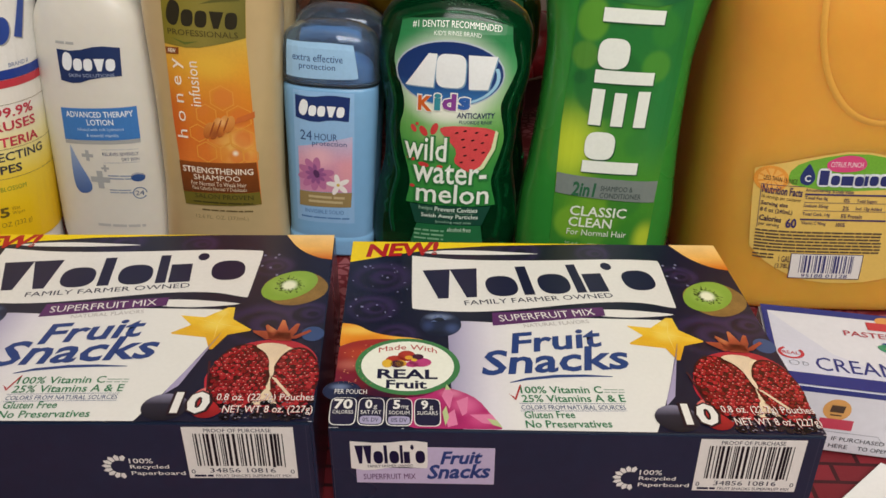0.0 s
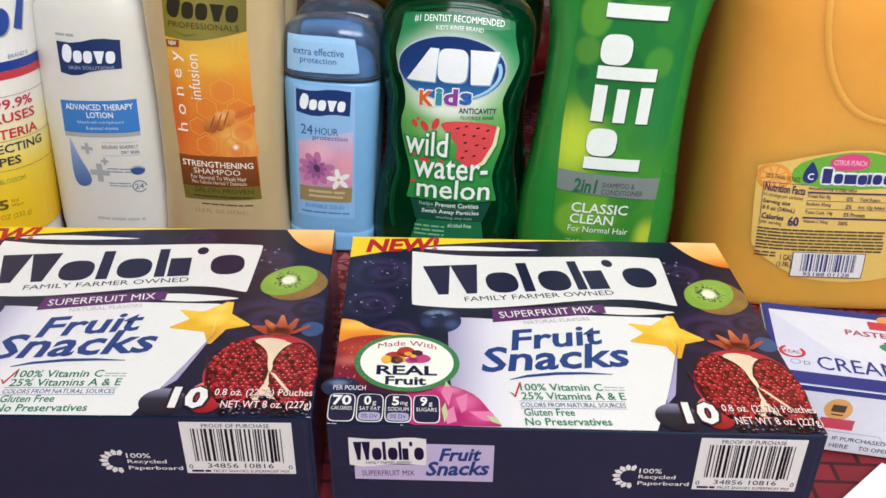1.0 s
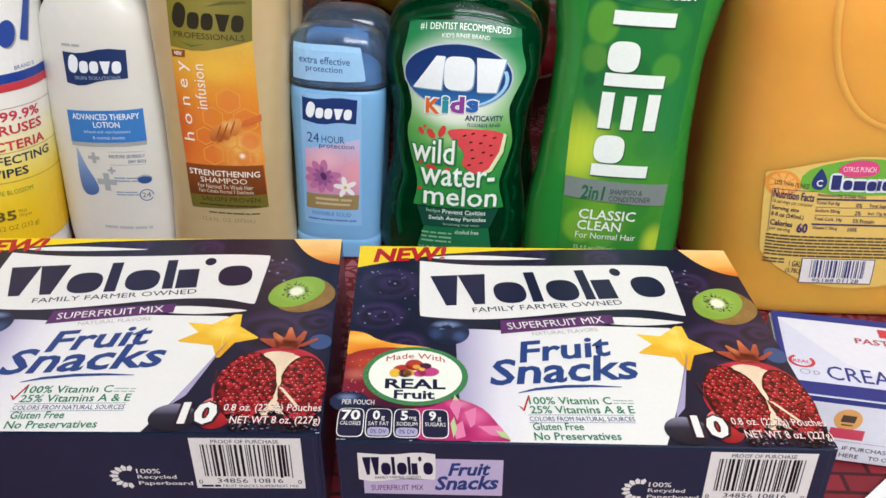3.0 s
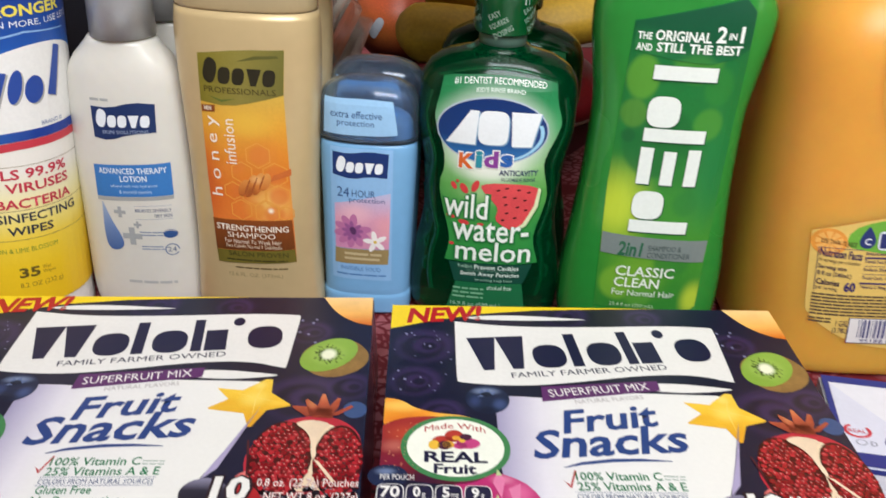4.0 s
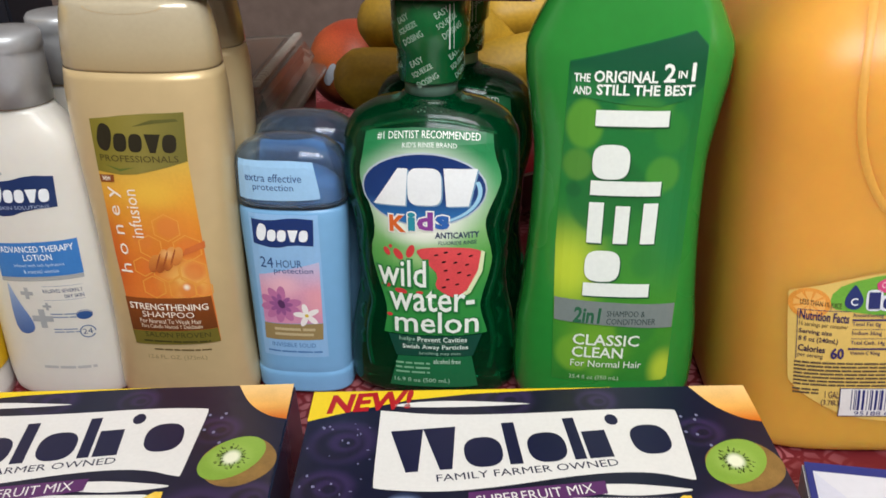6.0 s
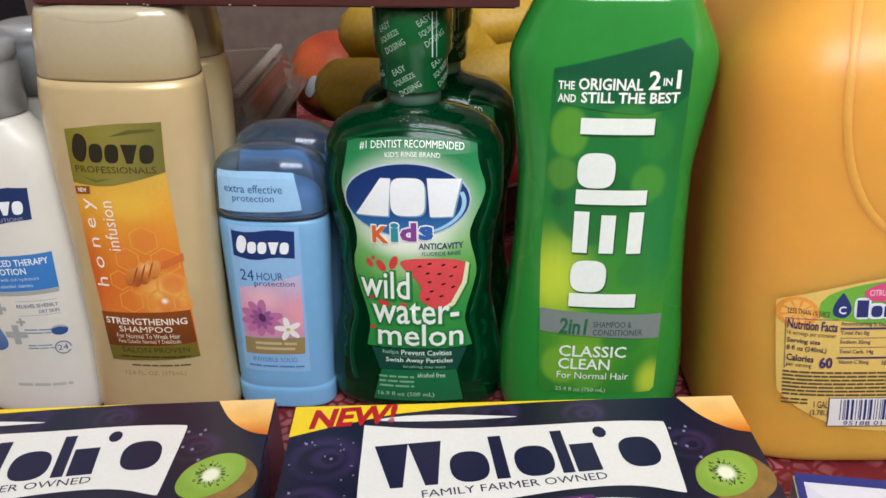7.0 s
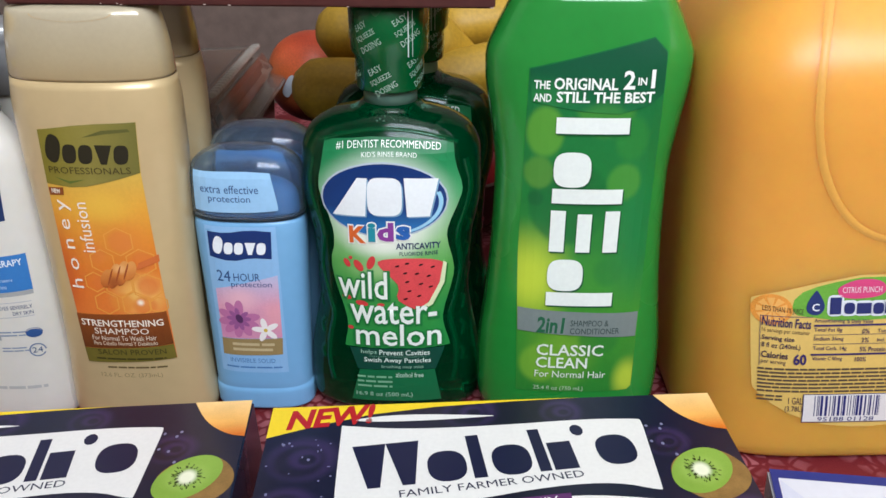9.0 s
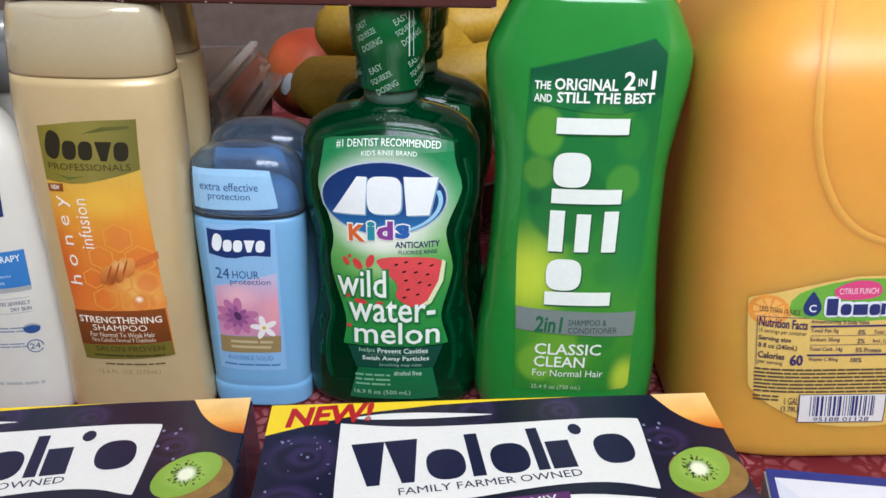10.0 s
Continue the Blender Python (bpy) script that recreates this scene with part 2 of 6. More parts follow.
def cloth_material():
    """Red printed tablecloth: pale cells between dark red crackle lines."""
    m = mat("printed_tablecloth", CLOTH_RED, rough=0.75, var=0.1, scale=120, bump=0.15)
    N, L = m.node_tree.nodes, m.node_tree.links
    b = N["Principled BSDF"]
    tc = N.new("ShaderNodeTexCoord")
    brick = N.new("ShaderNodeTexBrick")
    brick.inputs["Color1"].default_value, brick.inputs["Color2"].default_value = (*lin("84202c"), 1), (*lin("701822"), 1)
    brick.inputs["Mortar"].default_value = (*lin("3c0c14"), 1)
    brick.inputs["Scale"].default_value, brick.inputs["Mortar Size"].default_value = 1.0, 0.0011
    brick.inputs["Brick Width"].default_value, brick.inputs["Row Height"].default_value = 0.027, 0.012
    L.new(tc.outputs["Object"], brick.inputs["Vector"])
    sep = N.new("ShaderNodeSeparateXYZ")
    L.new(tc.outputs["Object"], sep.inputs[0])
    near = N.new("ShaderNodeMath")
    near.operation = "LESS_THAN"
    near.inputs[1].default_value = 0.335
    L.new(sep.outputs["Y"], near.inputs[0])
    warp = N.new("ShaderNodeTexNoise")
    warp.inputs["Scale"].default_value = 45
    add = N.new("ShaderNodeMixRGB")
    add.inputs[0].default_value = 0.012
    L.new(tc.outputs["Object"], warp.inputs["Vector"])
    L.new(tc.outputs["Object"], add.inputs[1])
    L.new(warp.outputs["Color"], add.inputs[2])
    vor = N.new("ShaderNodeTexVoronoi")
    vor.feature = "DISTANCE_TO_EDGE"
    vor.inputs["Scale"].default_value = 130
    L.new(add.outputs[0], vor.inputs["Vector"])
    edge = N.new("ShaderNodeMapRange")
    edge.inputs["From Min"].default_value, edge.inputs["From Max"].default_value = 0.08, 0.16
    L.new(vor.outputs["Distance"], edge.inputs[0])
    big = N.new("ShaderNodeTexNoise")
    big.inputs["Scale"].default_value = 14
    L.new(tc.outputs["Object"], big.inputs["Vector"])
    gate = N.new("ShaderNodeMapRange")
    gate.inputs["From Min"].default_value, gate.inputs["From Max"].default_value = 0.42, 0.5
    L.new(big.outputs[0], gate.inputs[0])
    both = N.new("ShaderNodeMath")
    both.operation = "MULTIPLY"
    L.new(edge.outputs[0], both.inputs[0])
    L.new(gate.outputs[0], both.inputs[1])
    col = N.new("ShaderNodeMixRGB")
    col.inputs[1].default_value = (*lin("6a141c"), 1)
    col.inputs[2].default_value = (*lin("a05a60"), 1)
    L.new(both.outputs[0], col.inputs[0])
    pick = N.new("ShaderNodeMixRGB")
    L.new(near.outputs[0], pick.inputs[0])
    L.new(col.outputs[0], pick.inputs[1])
    L.new(brick.outputs["Color"], pick.inputs[2])
    L.new(pick.outputs[0], b.inputs["Base Color"])
    return m


# ---- room and table ----
def slab(x0, y0, z0, x1, y1, z1, bevel=0.0):
    bm = bmesh.new()
    bmesh.ops.create_cube(bm, size=1)
    for v in bm.verts:
        v.co = ((x0 + x1) / 2 + v.co.x * (x1 - x0), (y0 + y1) / 2 + v.co.y * (y1 - y0), (z0 + z1) / 2 + v.co.z * (z1 - z0))
    if bevel:
        bmesh.ops.bevel(bm, geom=bm.edges[:], offset=bevel, segments=2, affect="EDGES")
    return bm


WALL = mat("warm_wall_paint", lin("d9d4ca"), rough=0.8, var=0.08, scale=6, bump=0.1)
BACK = mat("dark_brown_wall", lin("675850"), rough=0.6, var=0.25, scale=8, bump=0.1)


def structure(name, bm, material, label, category):
    return tagged(part(name, bm, material, None, label), "", category, "", "structure")


structure("floor", slab(-1.6, -0.8, -0.8, 1.9, 1.2, -0.75), mat("brown_floor", lin("8a6a4a"), rough=0.5, var=0.2, scale=5), "brown wooden floor under the table", "floor")
structure("ceiling", slab(-1.6, -0.8, 2.15, 1.9, 1.2, 2.2), WALL, "plain pale painted ceiling", "ceiling")
structure("wall_north", slab(-1.6, 1.2, -0.75, 1.9, 1.25, 2.15), BACK, "dark brown wall behind the groceries", "wall")
structure("wall_west", slab(-1.65, -0.8, -0.75, -1.6, 1.2, 2.15), WALL, "plain warm painted wall", "wall")
structure("wall_east", slab(1.9, -0.8, -0.75, 1.95, 1.2, 2.15), WALL, "plain warm painted wall", "wall")
# the wall with the window: four pieces round the opening, in one mesh
bm = bmesh.new()
for x0, z0, x1, z1 in ((-1.6, -0.75, -0.1, 2.15), (1.2, -0.75, 1.9, 2.15), (-0.1, -0.75, 1.2, 0.9), (-0.1, 2.05, 1.2, 2.15)):
    b2 = slab(x0, -0.86, z0, x1, -0.8, z1)
    tmp = bpy.data.meshes.new("piece")
    b2.to_mesh(tmp)
    b2.free()
    bm.from_mesh(tmp)
    bpy.data.meshes.remove(tmp)
structure("wall_south", bm, WALL, "plain warm painted wall with a window opening", "wall")

table = thing("table", pose(0, 0.45, 0), "dining table covered by a red tablecloth", "table")
part("tabletop", slab(-0.6, -0.42, -0.035, 0.6, 0.68, -0.004, 0.004), mat("table_wood", lin("5a3a22"), rough=0.4, var=0.2, scale=12), table)
for sx in (-0.54, 0.54):
    for sy in (-0.36, 0.62):
        part("leg", slab(sx - 0.03, sy - 0.03, -0.75, sx + 0.03, sy + 0.03, -0.035, 0.004), MATS["table_wood"], table)
bm = bmesh.new()
bmesh.ops.create_grid(bm, x_segments=60, y_segments=50, size=0.5)
for v in bm.verts:
    v.co.x, v.co.y = v.co.x * 1.24, 0.585 + v.co.y * 1.15
    v.co.z = -0.0012 + 0.0008 * noise.noise(v.co * 14)
    over = max(0.0, abs(v.co.x) - 0.6, v.co.y - 1.135, 0.03 - v.co.y)
    v.co.z -= over * 2.5
bmesh.ops.solidify(bm, geom=bm.faces[:], thickness=0.0008)
tagged(part("tablecloth", bm, cloth_material(), None, "red printed tablecloth with pale crackle pattern", True), "", "tablecloth")

LEAN = 3.1
H = 0.052
BW, BD = 0.2015, 0.155


# ---- snack cartons ----
def carton_skin_top(u, v, off):
    """u, v from the front left corner of the top, in thousandths of the carton's 198 by 148."""
    x, y = (u / 0.198 - 0.5) * BW, (v / 0.148 - 0.5) * BD
    return Vector((x - 0.047 * y, y, H + off))


def carton_skin_front(u, v, off):
    return Vector((0.993 * u - 0.0023 - BW / 2 + 0.047 * BD / 2, -BD / 2 - off, 0.9 * v + 0.006))


carton_skin_top.curved = carton_skin_front.curved = False


def snack_box():
    box = thing("snack_box", pose(0.05675, 0.3220, 0, 0, 0, 1.2), "navy fruit snack carton lying flat with printed fruit pictures", "snack box", "snack boxes on the table")
    bm = slab(-BW / 2, -BD / 2, 0, BW / 2, BD / 2, H, 0.0012)
    for v in bm.verts:
        v.co.x -= 0.047 * v.co.y
    part("carton", bm, NAVY, box)
    snack_print(box)
    return box


K = 0.001


def mm(*pts):
    return [(x * K, y * K) for x, y in pts]


def mark(pattern, u0, v0, u1, v1, skin, off, material, parent, rot=0.0, slant=0.0, stroke=0.24, name="brand_mark"):
    """A brand mark as a row of plain solid shapes: wedges, ovals, bars and blocks."""
    wide = {"W": 1.75, "V": 1.0, "o": 1.0, "T": 0.42, "h": 1.0, "b": 0.85, "S": 0.95, "q": 0.35}
    total = sum(wide[c] + 0.12 for c in pattern) - 0.12
    shapes, x = [], 0.0
    for c in pattern:
        w = wide[c]
        s = stroke
        if c in "WV":
            n = 2 if c == "W" else 1
            top = 1.0 if c == "W" else 0.68
            for i in range(n):
                p, q = x + i * w / n, x + (i + 1) * w / n
                shapes.append([(p + 0.36 * (q - p), 0), (q - 0.28 * (q - p), 0), (q, top), (p, top)])
        elif c == "o":
            shapes.append(oval(x + w / 2, 0.34, w / 2, 0.35, 24, 0, 2.5))
        elif c == "T":
            shapes.append(rect(x, 0, x + w * 0.8, 1.0))
        elif c == "h":
            shapes += [rect(x, 0, x + s, 1.0), rect(x + s + 0.08, 0, x + w, 0.64)]
        elif c == "b":
            shapes.append(oval(x + w / 2, 0.34, w / 2, 0.34, 24, 0, 2.8))
        elif c == "S":
            shapes.append(oval(x + w / 2, 0.5, w / 2, 0.5, 24, -15, 2.5))
        elif c == "q":
            shapes.append(oval(x + w / 2, 0.88, w / 2, 0.14, 10))
        x += w + 0.12
    co, si = math.cos(radians(rot)), math.sin(radians(rot))
    mu, mv, w, h = (u0 + u1) / 2, (v0 + v1) / 2, u1 - u0, v1 - v0
    out = []
    for pts in shapes:
        q = []
        for px, py in pts:
            a, b = (px / total - 0.5) * w + slant * (py - 0.5) * h, (py - 0.5) * h
            q.append((mu + a * co - b * si, mv + a * si + b * co))
        out.append(q)
    return patches(name, out, skin, off, material, parent)


def bars(u0, v0, u1, v1, rows, skin, off, material, parent, seed=0, fill=0.55, words_per_row=5):
    """Unreadable small print: rows of word-long bars."""
    rnd = random.Random(seed)
    shapes = []
    h = (v1 - v0) / rows
    for r in range(rows):
        y, x = v1 - h * (r + 0.5), u0
        while x < u1 - 0.0008:
            w = min((u1 - u0) / words_per_row * rnd.uniform(0.5, 1.4), u1 - x)
            shapes.append(rect(x, y - h * fill / 2, x + w, y + h * fill / 2))
            x += w + h * 0.35
    return patches("print_bar", shapes, skin, off, material, parent)


def barcode(u0, v0, u1, v1, skin, off, parent, colour, seed=3):
    rnd = random.Random(seed)
    shapes, x = [], u0
    while x < u1:
        w = rnd.choice((0.35, 0.35, 0.7, 1.1)) * K
        long = rnd.random() < 0.12
        shapes.append(rect(x, v0 - (0.8 * K if long else 0), min(x + w, u1), v1))
        x += w + rnd.choice((0.35, 0.5, 0.8, 1.0)) * K
    return patches("barcode", shapes, skin, off, ink(colour), parent)


def snack_print(box):
    T, F = carton_skin_top, carton_skin_front
    o = [0.00012 * i for i in range(9)]
    navy, green, red, blue = ink("15163a"), ink("2d7a52"), ink("b3161f"), ink("27407f")
    # purple swirls in the dark ground
    rnd = random.Random(5)
    rings = []
    for cu, cv, r in ((18, 112, 15), (14, 84, 12), (172, 66, 17), (191, 74, 10), (170, 116, 10), (26, 62, 10), (14, 24, 9), (90, 140, 12), (130, 138, 9)):
        x, y = (cu / 198 - 0.5) * BW * 1000, (cv / 148 - 0.5) * BD * 1000
        x -= 0.047 * y
        rings += [(x, y, r * 1.25, r * 1.15, "3f2f5c", 0.75, 0.5), (x - r * 0.08, y - r * 0.1, r * 0.92, r * 0.86, "17162b", 0.95, 0.35), (x + r * 0.06, y, r * 0.62, r * 0.56, "3a2b56", 0.7, 0.5), (x + r * 0.14, y - r * 0.05, r * 0.34, r * 0.3, "17162b", 0.9, 0.5)]
    patch("swirl_print", mm((0.4, 0.4), (197.6, 0.4), (197.6, 147.6), (0.4, 147.6)), T, 0.00006, soft_print("purple_swirl_print", ((0, "151730"), (0.5, "18172c"), (1, "161833")), -0.07, 0.07, rings, across=1, along=0, rough=0.32, var=0.12, scale=40), box)
    patches("water_drop", [oval(rnd.uniform(3, 31) * K, rnd.uniform(74, 124) * K, rnd.uniform(0.3, 0.8) * K, rnd.uniform(0.3, 0.9) * K, 8) for _ in range(26)]
            + [oval(rnd.uniform(164, 174) * K, rnd.uniform(104, 128) * K, 0.7 * K, 0.9 * K, 8) for _ in range(6)], T, o[2], ink("7f7fa0"), box)
    # yellow corner band
    band = patch("yellow_band", mm((0.3, 147.7), (0.3, 126), (20, 133), (46, 140.5), (75, 144.5), (110, 146.6), (140, 147.7)), T, o[1], ink("f2d21f"), box)
    words("NEW!", 7.6 * K, 132.6 * K, 48 * K, 146.6 * K, T, o[2], red, band, rot=5, bold=0.04, shear=0.25)
    # white logo panel
    panel = patch("logo_panel", smooth_outline(mm((33, 133), (33, 133), (60, 129), (100, 129.5), (140, 132), (162, 131), (163.5, 130), (162.5, 110), (161.5, 88), (161, 86.5), (145, 92), (120, 91), (85, 84), (60, 81), (34, 83), (33, 85)), 2), T, o[2], WHITE, box)
    mark("WoTohqo", 39.5 * K, 97.5 * K, 156.5 * K, 124 * K, T, o[3], navy, panel, rot=5.6, stroke=0.3)
    words("FAMILY FARMER OWNED", 58.6 * K, 91.2 * K, 133 * K, 95.2 * K, T, o[3], navy, panel, rot=6.6, bold=0.008)
    patches("logo_wave", [smooth_outline(mm((36, 137), (60, 140), (98, 137), (102, 136.2), (70, 134.5), (44, 135)), 2), smooth_outline(mm((108, 82), (128, 86), (157, 82.5), (159.6, 81), (140, 78.4), (126, 79)), 2)], T, o[2], WHITE, box)
    # white main panel
    main = patch("white_panel", smooth_outline(mm((50, 72), (50, 74), (62, 74), (75, 73), (110, 78), (127, 77.6), (158, 77), (155, 68), (151, 48), (138, 16), (131, 0.6), (131, 0.6), (54, 0.6), (54, 0.6), (50, 20), (50, 60)), 1), T, o[1],
                 mat("white_print_fade", WHITE, rough=0.35, var=0.03, bump=0.0, ramp=((0, lin("8f88ae")), (0.1, lin("b9b3cc")), (0.22, lin("dedae4")), (0.32, lin("e6e4e5")), (1, lin("e8e7e3"))), axis=0, lo=-0.052, hi=0.05), box)
    patches("lilac_edge", [mm((152.4, 52), (154.6, 60), (143.6, 22), (138.6, 16), (139.6, 20))], T, o[2], ink("aaa0c4"), main)
    tab = patch("purple_tab", mm((71.6, 80.9), (125.7, 86.8), (125.7, 79.8), (71.2, 70.4)), T, o[3], ink("5b2a63"), box)
    words("SUPERFRUIT MIX", 74.4 * K, 76.8 * K, 121 * K, 82 * K, T, o[4], WHITE, tab, rot=8, bold=0.02)
    words("NATURAL FLAVORS", 85.6 * K, 71.4 * K, 117 * K, 74.2 * K, T, o[3], ink("b9b4b4"), main, rot=8)
    words("Fruit", 76.6 * K, 52.4 * K, 120.8 * K, 67.4 * K, T, o[3], blue, main, rot=8.5, bold=0.022, shear=0.26)
    words("Snacks", 63 * K, 36.8 * K, 130 * K, 54.2 * K, T, o[3], blue, main, rot=5.5, bold=0.022, shear=0.26)
    patches("flourish", [[(x0 * K, y0 * K), (x1 * K, y1 * K), (x1 * K, (y1 + w1) * K), (x0 * K, (y0 + w0) * K)] for x0, y0, w0, x1, y1, w1 in
                         ((75.5, 29.2, 0.5, 83, 31.2, 1.6), (83, 31.2, 1.6, 96, 33.2, 1.9), (96, 33.2, 1.9, 108, 34, 1.5), (108, 34, 1.5, 120, 34.2, 0.4))], T, o[3], blue, main)
    patches("tick_mark", [mm((74, 22), (75, 21), (76.6, 18.5), (76.2, 20.5)), mm((76.2, 18.5), (77, 18.5), (80, 28), (79.3, 28))], T, o[3], red, main)
    for text, u1, v, c, h in (("100% Vitamin C", 113, 22.6, green, 4.6), ("25% Vitamins A & E", 121.5, 17.2, green, 4.6), ("Gluten Free", 99, 7.2, green, 4.3), ("No Preservatives", 113, 1.9, green, 4.3)):
        words(text, 79.3 * K, (v + 0.3) * K, (u1 + 0.8) * K, (v + h + 0.3) * K, T, o[3], c, main, rot=1.5, bold=0.012)
    words("COLORS FROM NATURAL SOURCES", 78.5 * K, 12.9 * K, 121.4 * K, 15.6 * K, T, o[3], ink("2f4a7a"), main, rot=1.2)
    patches("rule", [mm((78, 16.0), (121.6, 16.9), (121.6, 17.1), (78, 16.2)), mm((78, 11.6), (121.6, 12.5), (121.6, 12.7), (78, 11.8))], T, o[3], blue, main)
    bars(114.5 * K, 23.2 * K, 123 * K, 26.6 * K, 2, T, o[3], ink("93a79c"), main, 2, 0.3, 2)
    def spot(u, v, ru, rv, colour, strength, soft):
        """A blot given in the print's own millimetres."""
        x, y = (u / 198 - 0.5) * BW * 1000, (v / 148 - 0.5) * BD * 1000
        return (x - 0.047 * y, y, ru, rv, colour, strength, soft)

    # peach, kiwi, starfruit
    patch("peach_picture", smooth_outline(mm((173, 147.6), (173, 147.6), (197.6, 147.6), (197.6, 147.6), (197.8, 122), (197.8, 122), (190, 124), (180, 133)), 2), T, o[2],
          mat("peach_print", WHITE, rough=0.35, var=0.12, scale=300, bump=0.0, ramp=((0, lin("d5721f")), (0.4, lin("f5b860")), (1, lin("f7cf8c"))), axis=1, lo=0.052, hi=0.077), box)
    skin_k = patch("kiwi_picture", oval(182.4 * K, 95.5 * K, 15 * K, 14.4 * K, 36, 35, 2.2), T, o[1], mat("kiwi_skin_print", lin("8a6a3a"), rough=0.4, var=0.35, scale=500, bump=0.0), box)
    patch("kiwi_flesh", oval(179.6 * K, 97.6 * K, 15 * K, 10.6 * K, 36, 48), T, o[2], soft_print("kiwi_flesh_print", ((0, "7fa43c"), (1, "8bae48")), 0, 0.05, ((80.6, 24.8, 11, 11, "a3c05e", 0.8, 0.7), (80.6, 24.8, 7.4, 8.0, "6f9638", 0.8, 0.6), (80.6, 24.8, 5.0, 6.0, "eceed2", 1.0, 0.6)), across=1, along=1, var=0.1, scale=300), skin_k)
    seeds = []
    for k in range(64):
        a, r = rnd.uniform(0, 6.28), rnd.uniform(4.0, 7.6)
        seeds.append(oval((179.6 + 0.9 * r * math.cos(a)) * K, (97.8 + 1.05 * r * math.sin(a)) * K, rnd.uniform(0.4, 0.9) * K, 0.22 * K, 6, math.degrees(math.atan2(1.1 * math.sin(a), 0.8 * math.cos(a)))))
    patches("kiwi_seed", seeds, T, o[4], ink("27300f"), skin_k)
    star = patch("starfruit_picture", mm((134, 72), (145, 70.5), (154, 78.6), (157, 78.4), (157.6, 69), (166.6, 61), (166.4, 60), (157, 57), (152.4, 46.4), (151, 46.4), (148, 55), (133, 57.6), (132.4, 58.4), (140, 64.5)), T, o[2],
                 soft_print("starfruit_print", ((0, "e0a024"), (0.5, "edbe36"), (1, "f3cf52")), -0.03, 0.012, (spot(151, 65, 9, 8, "f6d964", 0.85, 0.9), spot(140, 62, 7, 4, "e6ab2a", 0.7, 0.9), spot(154, 52, 4, 7, "e2a028", 0.7, 0.9), spot(152, 74, 4, 5, "f7dd74", 0.7, 0.9), spot(161, 62, 6, 3, "f2cc4c", 0.7, 0.9)), across=1, along=1, var=0.12, scale=160), box)
    patches("fruit_rib", [mm((150.4, 65.6), (138, 71), (150.8, 65)), mm((151.4, 66), (154.6, 77), (152, 66)), mm((152, 65.6), (163, 62), (152, 65)), mm((151.2, 64.6), (151.8, 51), (151.9, 64.6))], T, o[3], ink("f4d56e"), star)
    # pomegranate with crown and seeds
    pom = patch("pomegranate_picture", smooth_outline(mm((153, 30), (153, 24), (156, 12), (168, 6), (190, 6), (197.6, 12), (197.7, 34), (196, 44), (188, 52), (178, 54), (166, 51), (158, 44)), 2), T, o[2], mat("pomegranate_rind_print", lin("b4283a"), rough=0.35, var=0.2, scale=200, bump=0.0), box)
    patch("pomegranate_pith", smooth_outline(mm((156, 30), (158, 18), (168, 10), (186, 10), (195, 16), (195.5, 32), (192, 42), (184, 49), (174, 50), (164, 46), (159, 40)), 2), T, o[3], mat("pith_print", lin("e9d3b4"), rough=0.4, var=0.12, scale=200, bump=0.0), pom)
    rs = random.Random(4)
    chambers = ((166.6, 28.4, 11.4, 20.6), (188.8, 27.4, 8.8, 19.4))
    patches("seed_chamber", [oval(cx * K, cy * K, (a + 0.8) * K, (b + 0.8) * K, 28) for cx, cy, a, b in chambers], T, o[4], ink("43080f", 0.3), pom)
    tones, gleams = {"7f111c": [], "9b1824": [], "ad2630": []}, []
    for cx, cy, a, b in chambers:
        for j in range(-11, 12):
            for i in range(-7, 8):
                x, y = (i + 0.5 * (j % 2)) * 2.5 + rs.uniform(-0.45, 0.45), j * 2.15 + rs.uniform(-0.4, 0.4)
                if (x / a) ** 2 + (y / b) ** 2 > 1.0 or rs.random() < 0.05:
                    continue
                q = rs.uniform(1.0, 1.3)
                tones[rs.choice(sorted(tones))].append(oval((cx + x) * K, (cy + y) * K, q * K, q * 1.02 * K, 9, rs.uniform(0, 180), 2.4))
                if rs.random() < 0.7:
                    gleams.append(oval((cx + x - 0.25) * K, (cy + y + 0.35) * K, 0.34 * K, 0.26 * K, 6))
    for tone in sorted(tones):
        patches("pomegranate_seed", tones[tone], T, o[5], ink(tone, 0.25), pom)
    patches("seed_gleam", gleams, T, o[6], ink("dd9a96", 0.25), pom)
    patches("pith_vein", [smooth_outline(mm((170, 48), (173, 50), (178, 50.4), (185, 48), (181, 43.6), (179.4, 36), (180.4, 29), (179.2, 26), (178, 31), (177.2, 39), (174.6, 44)), 1), mm((179.4, 27), (181.4, 26), (188.6, 15), (187.4, 14.4))], T, o[7], mat("pith_vein_print", lin("e8d0b4"), rough=0.4, var=0.15, scale=300, bump=0.0), pom)
    patches("crown_leaf", [mm((174, 53), (168, 58.5), (167.5, 60), (174.5, 59.5), (178, 54)), mm((175, 54), (172.6, 63.5), (173.4, 64.6), (179, 59), (180, 54)), mm((177, 54), (179.4, 68), (180.6, 68), (183, 60), (182.4, 54)), mm((180, 54), (186, 65.4), (187.4, 65), (186.6, 59), (184, 53.5)), mm((181.6, 53), (192, 60.6), (193, 59.4), (187, 54)), mm((176, 52.6), (178, 58), (184, 58), (185, 52))], T, o[4], soft_print("crown_print", ((0, "8a3526"), (0.6, "b3553a"), (1, "c4784c")), -0.022, -0.006, (spot(180, 57, 6, 3, "6a2418", 0.8, 0.9), spot(176, 62, 3, 5, "cf8a5a", 0.6, 0.9), spot(187, 62, 3, 4, "a04028", 0.7, 0.9)), across=1, along=1, var=0.3, scale=400), pom)
